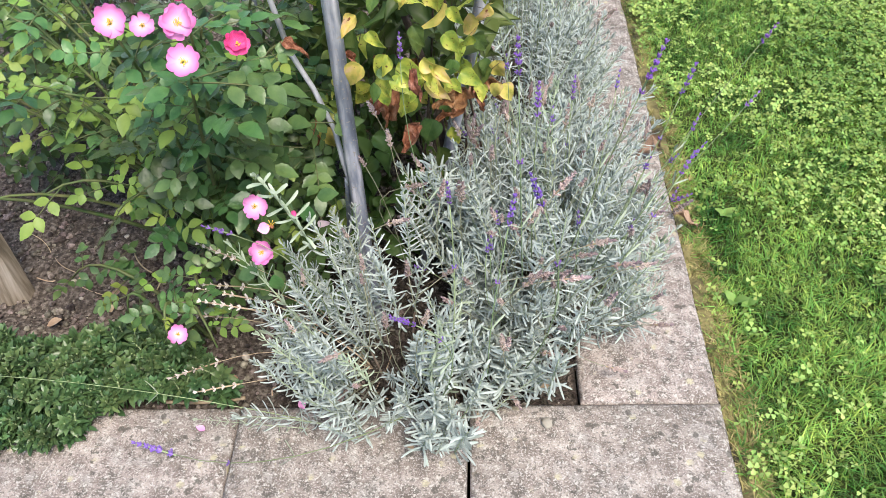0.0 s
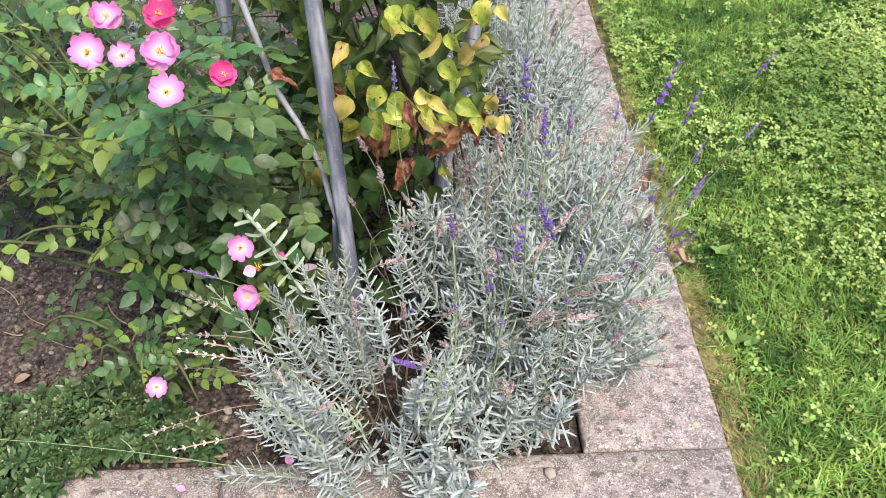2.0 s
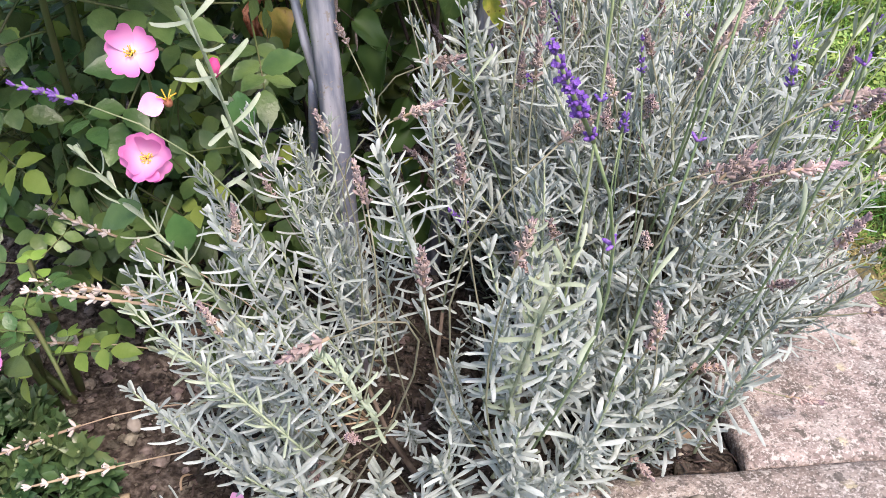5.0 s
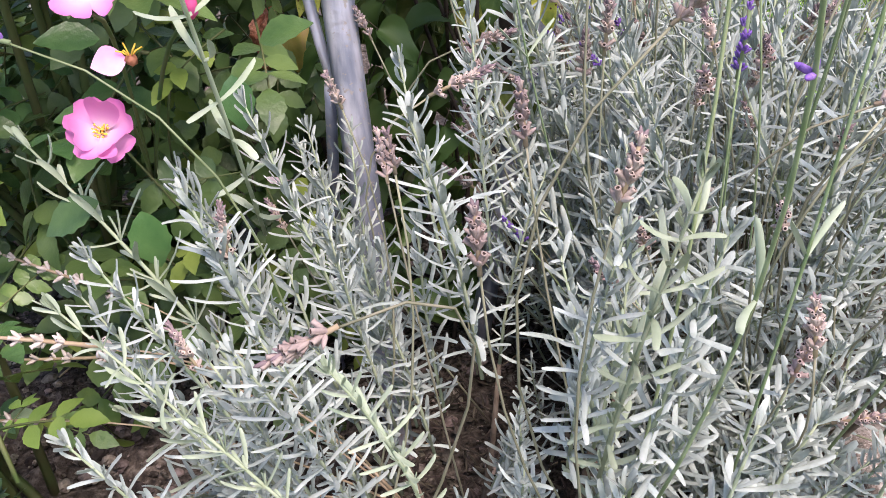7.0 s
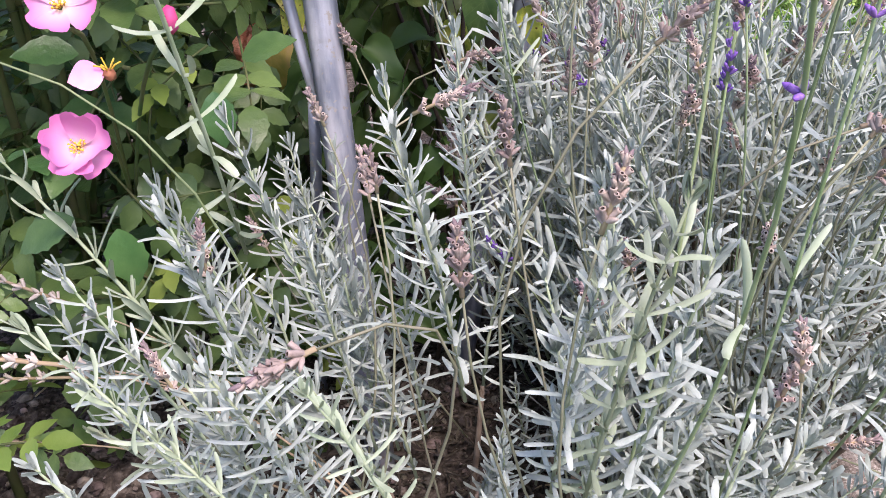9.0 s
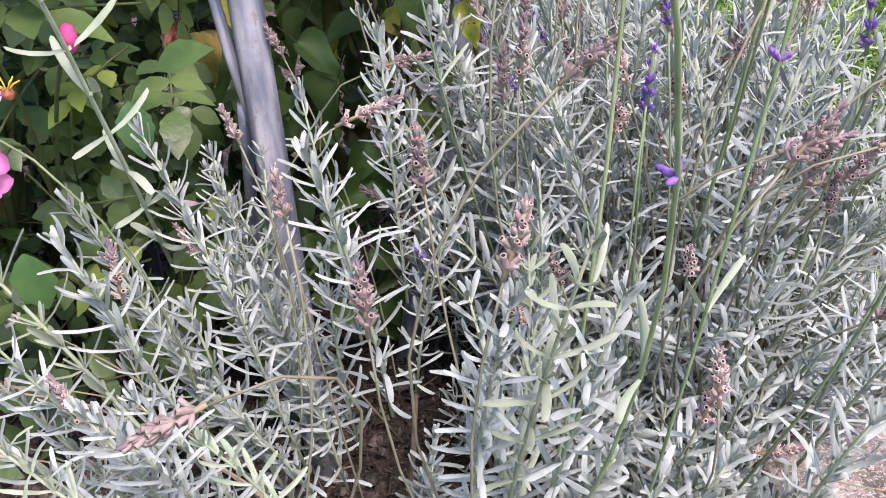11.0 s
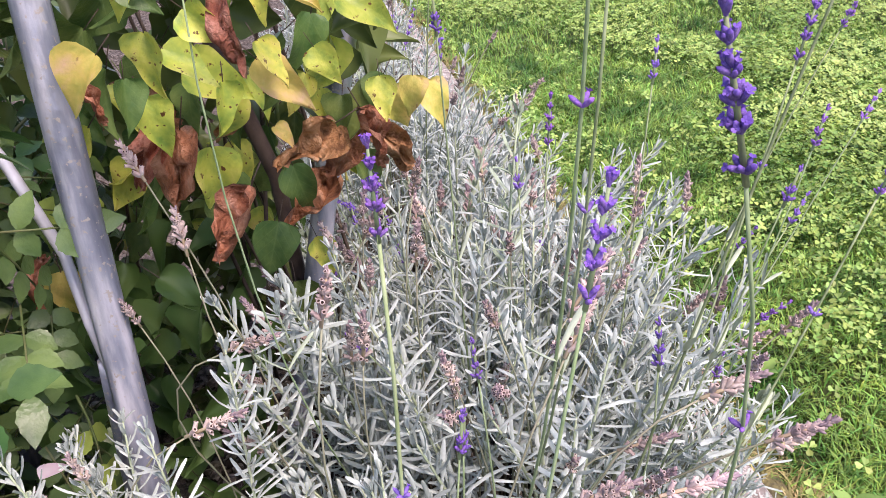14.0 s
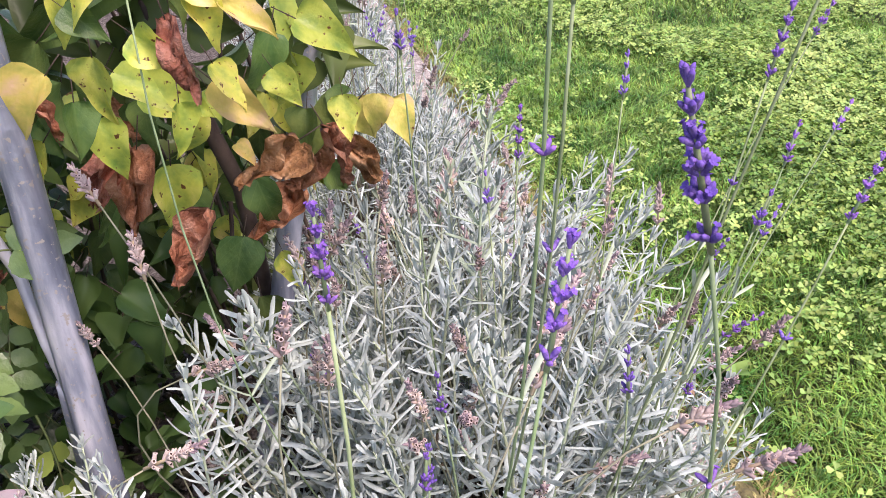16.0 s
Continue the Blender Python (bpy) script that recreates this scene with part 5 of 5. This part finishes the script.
ROSETTES = [rosette_mesh(600 + k) for k in range(6)]
cover = thing("ground_cover_plant", "low dark green evergreen mat creeping over the kerb", "ground cover", (-0.80, 0.07, -0.035))
grng = random.Random(14)
placed = 0
while placed < 290:
    x, y = grng.uniform(-1.0, -0.47), grng.uniform(-0.09, 0.26)
    back = 0.03 + 0.10 * min(1.0, max(0.0, (-0.50 - x) / 0.18)) + 0.03 * math.sin(17 * x)
    front = 0.005 if x > -0.66 else 0.005 - 0.085 * min(1.0, (-0.66 - x) / 0.10)
    if not front < y < back:
        continue
    h = 0.018 + 0.022 * grng.random() + 0.020 * math.sin(math.pi * (y - front) / (back - front))
    d = Vector((0, -0.25, 1)) + rand_dir(grng) * 0.5
    part("rosette", grng.choice(ROSETTES), cover, m=along(Vector((x, y, h)) - cover.location, d, grng.uniform(0, 6.28), grng.uniform(0.9, 1.3)))
    placed += 1
deep_mat = Shape()
placed = 0
while placed < 420:
    x, y = grng.uniform(-1.0, -0.47), grng.uniform(-0.09, 0.26)
    back = 0.03 + 0.10 * min(1.0, max(0.0, (-0.50 - x) / 0.18)) + 0.03 * math.sin(17 * x)
    front = 0.005 if x > -0.66 else 0.005 - 0.085 * min(1.0, (-0.66 - x) / 0.10)
    if not front < y < back:
        continue
    m = along(Vector((x, y, 0.004 + 0.03 * grng.random())) - cover.location, Vector((0, -0.3, 1)) + rand_dir(grng) * 0.8, grng.uniform(0, 6.28), grng.uniform(0.9, 1.4))
    me = grng.choice(ROSETTES)
    deep_mat.add([m @ v.co for v in me.vertices], [tuple(f.vertices) for f in me.polygons], "cover_leaf")
    placed += 1
part("foliage", deep_mat, cover, "deep shaded green rosettes", kind="stuff")

# ---- stake ----
stake = thing("wooden_stake", "weathered grey wooden stake in the soil", "stake", (-0.945, 0.245, -0.035))
s = Shape()
w, h = 0.026, 0.34
corners = [(-w, -w * 0.6), (w, -w * 0.6), (w, w * 0.6), (-w, w * 0.6)]
rings = [[(cx * q + x, cy * q + y, z) for cx, cy in corners] for x, y, z, q in ((0.004, 0, -0.06, 1), (0, 0, 0.0, 1), (-0.012, 0.012, 0.12, 0.98), (-0.032, 0.03, h - 0.006, 0.96), (-0.033, 0.03, h, 0.88))]
s.add([q for r in rings for q in r], [(r * 4 + c, r * 4 + (c + 1) % 4, r * 4 + 4 + (c + 1) % 4, r * 4 + 4 + c) for r in range(4) for c in range(4)] + [(16, 17, 18, 19)], "timber")
shaft = part("shaft", s.mesh("shaft", False), stake)


# ---- soil litter ----
lrng = random.Random(15)
clods = Shape()
for _ in range(15000):
    x, y = lrng.uniform(-1.4, -0.01), lrng.uniform(0.005, 0.75)
    r = 0.0010 + 0.0065 * lrng.random() ** 5
    clods.blob((x, y, -0.021 + height_noise(x, y, 26, 0.012) + r * 0.3), (r, r * lrng.uniform(0.7, 1.2), r * 0.7), "clod", lrng, 0.35)
tagged(new("soil_crumbs", clods.mesh("soil_crumbs", False)), "loose brown crumbs of earth on the bed", "soil", kind="stuff")

# dead leaves under the bushes; their colour holds the shade of the hollow
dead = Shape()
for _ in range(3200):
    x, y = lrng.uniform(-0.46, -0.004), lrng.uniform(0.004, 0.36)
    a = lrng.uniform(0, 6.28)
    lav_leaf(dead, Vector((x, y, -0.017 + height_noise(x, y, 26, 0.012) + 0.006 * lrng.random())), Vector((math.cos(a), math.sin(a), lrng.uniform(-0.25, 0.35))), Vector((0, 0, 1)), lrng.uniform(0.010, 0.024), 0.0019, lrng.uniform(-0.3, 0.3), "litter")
tagged(new("leaf_litter", dead.mesh("leaf_litter")), "dead lavender leaves lying under the bushes, coloured dark for the shade there", "leaf litter", kind="stuff")


def pebble(at, size, label="pale rounded pebble lying on the bed"):
    s = Shape()
    s.blob((0, 0, 0), size, "stone", lrng, 0.12)
    ob = new("pebble", s.mesh("pebble"))
    ob.matrix_basis = pose(*at, 0, 0, lrng.uniform(0, 360))
    tagged(ob, label, "pebble", "pebbles")


pebble((-0.052, -0.038, 0.004), (0.010, 0.009, 0.005), "pale rounded pebble lying on the kerb")
pebble((-0.516, 0.101, -0.012), (0.011, 0.007, 0.006))
for _ in range(20):
    x, y = (lrng.uniform(-0.07, -0.004), lrng.uniform(0.01, 0.10)) if _ < 6 else (lrng.uniform(-1.0, -0.4), lrng.uniform(0.02, 0.45))
    r = lrng.uniform(0.0025, 0.0055)
    pebble((x, y, -0.019 + height_noise(x, y, 26, 0.012)), (r, r * 0.8, r * 0.6))


def twig(a, b, r, key="straw"):
    s = Shape()
    a, b = Vector(a), Vector(b)
    s.tube(bend((0, 0, 0), b - a, rand_dir(lrng) * 0.006, 5), r, key, 5)
    ob = new("twig", s.mesh("twig"))
    ob.matrix_basis = Matrix.Translation(a)
    tagged(ob, "dry straw-coloured twig lying on the soil", "twig", "twigs")


twig((-0.62, 0.012, -0.006), (-0.50, 0.018, -0.006), 0.003)
for _ in range(40):
    x, y, a = lrng.uniform(-1.0, -0.05), lrng.uniform(0.02, 0.4), lrng.uniform(0, 6.28)
    l = lrng.uniform(0.02, 0.08)
    z = -0.017 + height_noise(x, y, 26, 0.012)
    twig((x, y, z), (x + math.cos(a) * l, y + math.sin(a) * l, z + 0.006), lrng.uniform(0.0007, 0.0014))


def fallen(name, at, size, key, label, category, yaw):
    s = Shape()
    leaflet(s, Vector((0, 0, 0)), Vector((0, 1, 0)), Vector((0, 0, 1)), size, size * 0.75, key, 0.4, -0.2, False)
    ob = new(name, s.mesh(name))
    ob.matrix_basis = pose(*at, lrng.uniform(-10, 10), lrng.uniform(-10, 10), yaw)
    tagged(ob, label, category)


fallen("fallen_petal", (-0.405, -0.010, 0.004), 0.016, "petal_fallen", "fallen pink rose petal on the kerb", "petal", 30)
fallen("fallen_petal", (-0.362, 0.170, 0.212), 0.024, "petal_pale", "faded white petal caught in the lavender", "petal", 160)
fallen("fallen_leaf", (-0.036, 0.040, -0.004), 0.026, "dry_leaf", "pale brown dead leaf in the bed corner", "leaf", 120)
fallen("fallen_petal", (-0.545, -0.045, 0.004), 0.014, "petal_fallen", "fallen pink rose petal on the kerb", "petal", 80)
fallen("fallen_leaf", (-0.24, -0.08, 0.004), 0.012, "dry_leaf", "small brown dead leaf on the kerb", "leaf", 60)
DEAD_LEAVES = [climber_leaf_mesh(560 + k, "dry_leaf", 0.3) for k in range(3)]
for at, v, size, yaw, label in (((0.188, 0.56, 0.014), 2, 0.058, 100, "curled brown dead leaf at the kerb"), ((0.200, 0.58, 0.010), 4, 0.050, 20, "curled brown dead leaf at the kerb"), ((0.195, 0.385, 0.012), 5, 0.042, 250, "pale brown dead leaf at the kerb")):
    ob = new("fallen_leaf", DEAD_LEAVES[v % 3])
    ob.matrix_basis = pose(*at, 6, -8, yaw) @ Matrix.Scale(size, 4)
    tagged(ob, label, "leaf")
for _ in range(12):
    fallen("fallen_leaf", (lrng.uniform(-0.9, -0.3), lrng.uniform(0.03, 0.4), -0.010), lrng.uniform(0.015, 0.03), "dry_leaf", "dry brown leaf on the soil", "leaf", lrng.uniform(0, 360))

# ---- lawn ----
def grass(name, n, x0, x1, y0, y1, seed, key, high, label):
    """Bent blades, five corners each, in one mesh; density and height follow a slow noise."""
    rng = np.random.default_rng(seed)
    x, y = rng.uniform(x0, x1, n), rng.uniform(y0, y1, n)
    if key == "grass" and x0 > 0:
        edge = 0.206 + 0.012 * np.sin(y * 9 + 1) + 0.009 * np.sin(y * 31) + 0.035 * rng.normal(0, 0.5, n)
        x, y = x[x > edge], y[x > edge]
        n = len(x)
    patch = np.sin(x * 5.1 + 1.3 * np.sin(y * 4.3)) * np.cos(y * 3.7 + x * 1.9)
    tuft = np.sin(x * 83 + 2.1 * np.sin(y * 57)) * np.cos(y * 91 + 1.7 * np.sin(x * 49 + y * 23))
    sway = np.sin(x * 47 + 2.0 * np.sin(y * 41 + 0.7)) + np.cos(y * 53 + 1.6 * np.sin(x * 35))
    h = rng.uniform(*high, n) * (1 + 0.25 * patch) * (1 + 0.42 * tuft)
    a = 2.2 * sway + rng.normal(0, 1.2, n)
    lean = rng.uniform(0.3, 1.25, n) * h
    w = rng.uniform(0.0005, 0.0013, n)
    cx, cy, sx, sy = np.cos(a), np.sin(a), -np.sin(a), np.cos(a)
    z0 = -0.022
    v = np.empty((n, 5, 3))
    for k, (t, side) in enumerate(((0, -1), (0, 1), (0.55, 1), (0.55, -1), (1, 0))):
        v[:, k, 0] = x + cx * lean * t * t + sx * w * side * (1 - 0.2 * t)
        v[:, k, 1] = y + cy * lean * t * t + sy * w * side * (1 - 0.2 * t)
        v[:, k, 2] = z0 + h * t * (1 - 0.35 * t)
    me = bpy.data.meshes.new(name)
    base = np.arange(n)[:, None] * 5
    quads = base + np.array([[0, 1, 2, 3]])
    tris = base + np.array([[3, 2, 4]])
    me.from_pydata(v.reshape(-1, 3).tolist(), [], quads.tolist() + tris.tolist())
    me.materials.append(M[key])
    me.update()
    tagged(new(name, me), label, "grass", kind="stuff")


grass("grass", 190000, 0.21, 1.35, -0.45, 1.75, 1, "grass", (0.010, 0.028), "short green lawn grass")
grass("grass", 36000, 1.35, 2.8, -0.4, 3.2, 2, "grass", (0.02, 0.04), "short green lawn grass")
grass("grass", 36000, 0.21, 1.35, 1.75, 3.2, 3, "grass", (0.02, 0.04), "short green lawn grass")
grass("grass", 45000, -2.4, 2.8, -1.6, -0.45, 5, "grass", (0.02, 0.04), "short green lawn grass")
grass("dry_grass", 24000, 0.203, 0.248, -0.3, 2.4, 4, "moss", (0.006, 0.022), "yellowed moss and dry grass beside the kerb")


def clover(n, seed):
    """Three-part clover leaves on thin stems, thicker in patches."""
    rng = np.random.default_rng(seed)
    verts, faces = [], []
    while len(faces) < n * 6:
        x, y = rng.uniform(0.215, 2.1), rng.uniform(-0.35, 3.1)
        if rng.random() > min(1.0, (2.1 - x) / 0.6) * min(1.0, (3.1 - y) / 0.8):
            continue
        dense = noise.noise(Vector((x * 3.2, y * 3.2, 5.5)))
        if rng.random() > max(0.05, 0.16 + 0.26 * min(1.0, max(0.0, (y + 0.5 * x - 0.32) / 0.5)) + 1.1 * dense + 0.25 * noise.noise(Vector((x * 11, y * 11, 2.5)))):
            continue
        z, r, yaw = rng.uniform(0.002, 0.020), rng.uniform(0.0032, 0.0084), rng.uniform(0, 6.28)
        tx, ty = rng.uniform(-0.6, 0.6, 2)
        for k in range(3):
            a = yaw + k * 2.094
            c, sn = np.cos(a), np.sin(a)
            b = len(verts)
            for u, w in ((0.05, 0), (0.75, -0.5), (1.15, -0.33), (1.05, 0), (1.15, 0.33), (0.75, 0.5)):
                px, py = (u * c - w * sn) * r, (u * sn + w * c) * r
                verts.append((x + px, y + py, z + tx * px + ty * py + 0.25 * abs(w) * r))
            faces += [(b, b + 1, b + 2, b + 3), (b, b + 3, b + 4, b + 5)]
    me = bpy.data.meshes.new("clover")
    me.from_pydata(verts, [], faces)
    me.materials.append(M["clover"])
    tagged(new("clover", me), "bright green clover leaves among the grass", "clover", kind="stuff")


clover(34000, 8)


def weed(at, size, n, seed):
    rng = random.Random(seed)
    ob = thing("lawn_weed", "broad-leaved light green weed in the lawn", "weed", at, "lawn weeds")
    for k in range(n):
        a = 2 * math.pi * k / n + rng.uniform(-0.4, 0.4)
        s = Shape()
        leaflet(s, Vector((0, 0, 0.012)), Vector((math.cos(a), math.sin(a), 1.0)), Vector((0, 0, 1)), size * rng.uniform(0.6, 0.95), size * 0.55, "weed", 0.2, 0.3, False)
        part("leaf", s, ob)


weed((0.262, 0.197, -0.02), 0.030, 3, 1)
weed((0.282, 0.188, -0.02), 0.022, 3, 6)
weed((0.29, 0.40, -0.02), 0.025, 5, 2)
weed((0.27, 0.78, -0.02), 0.03, 5, 3)
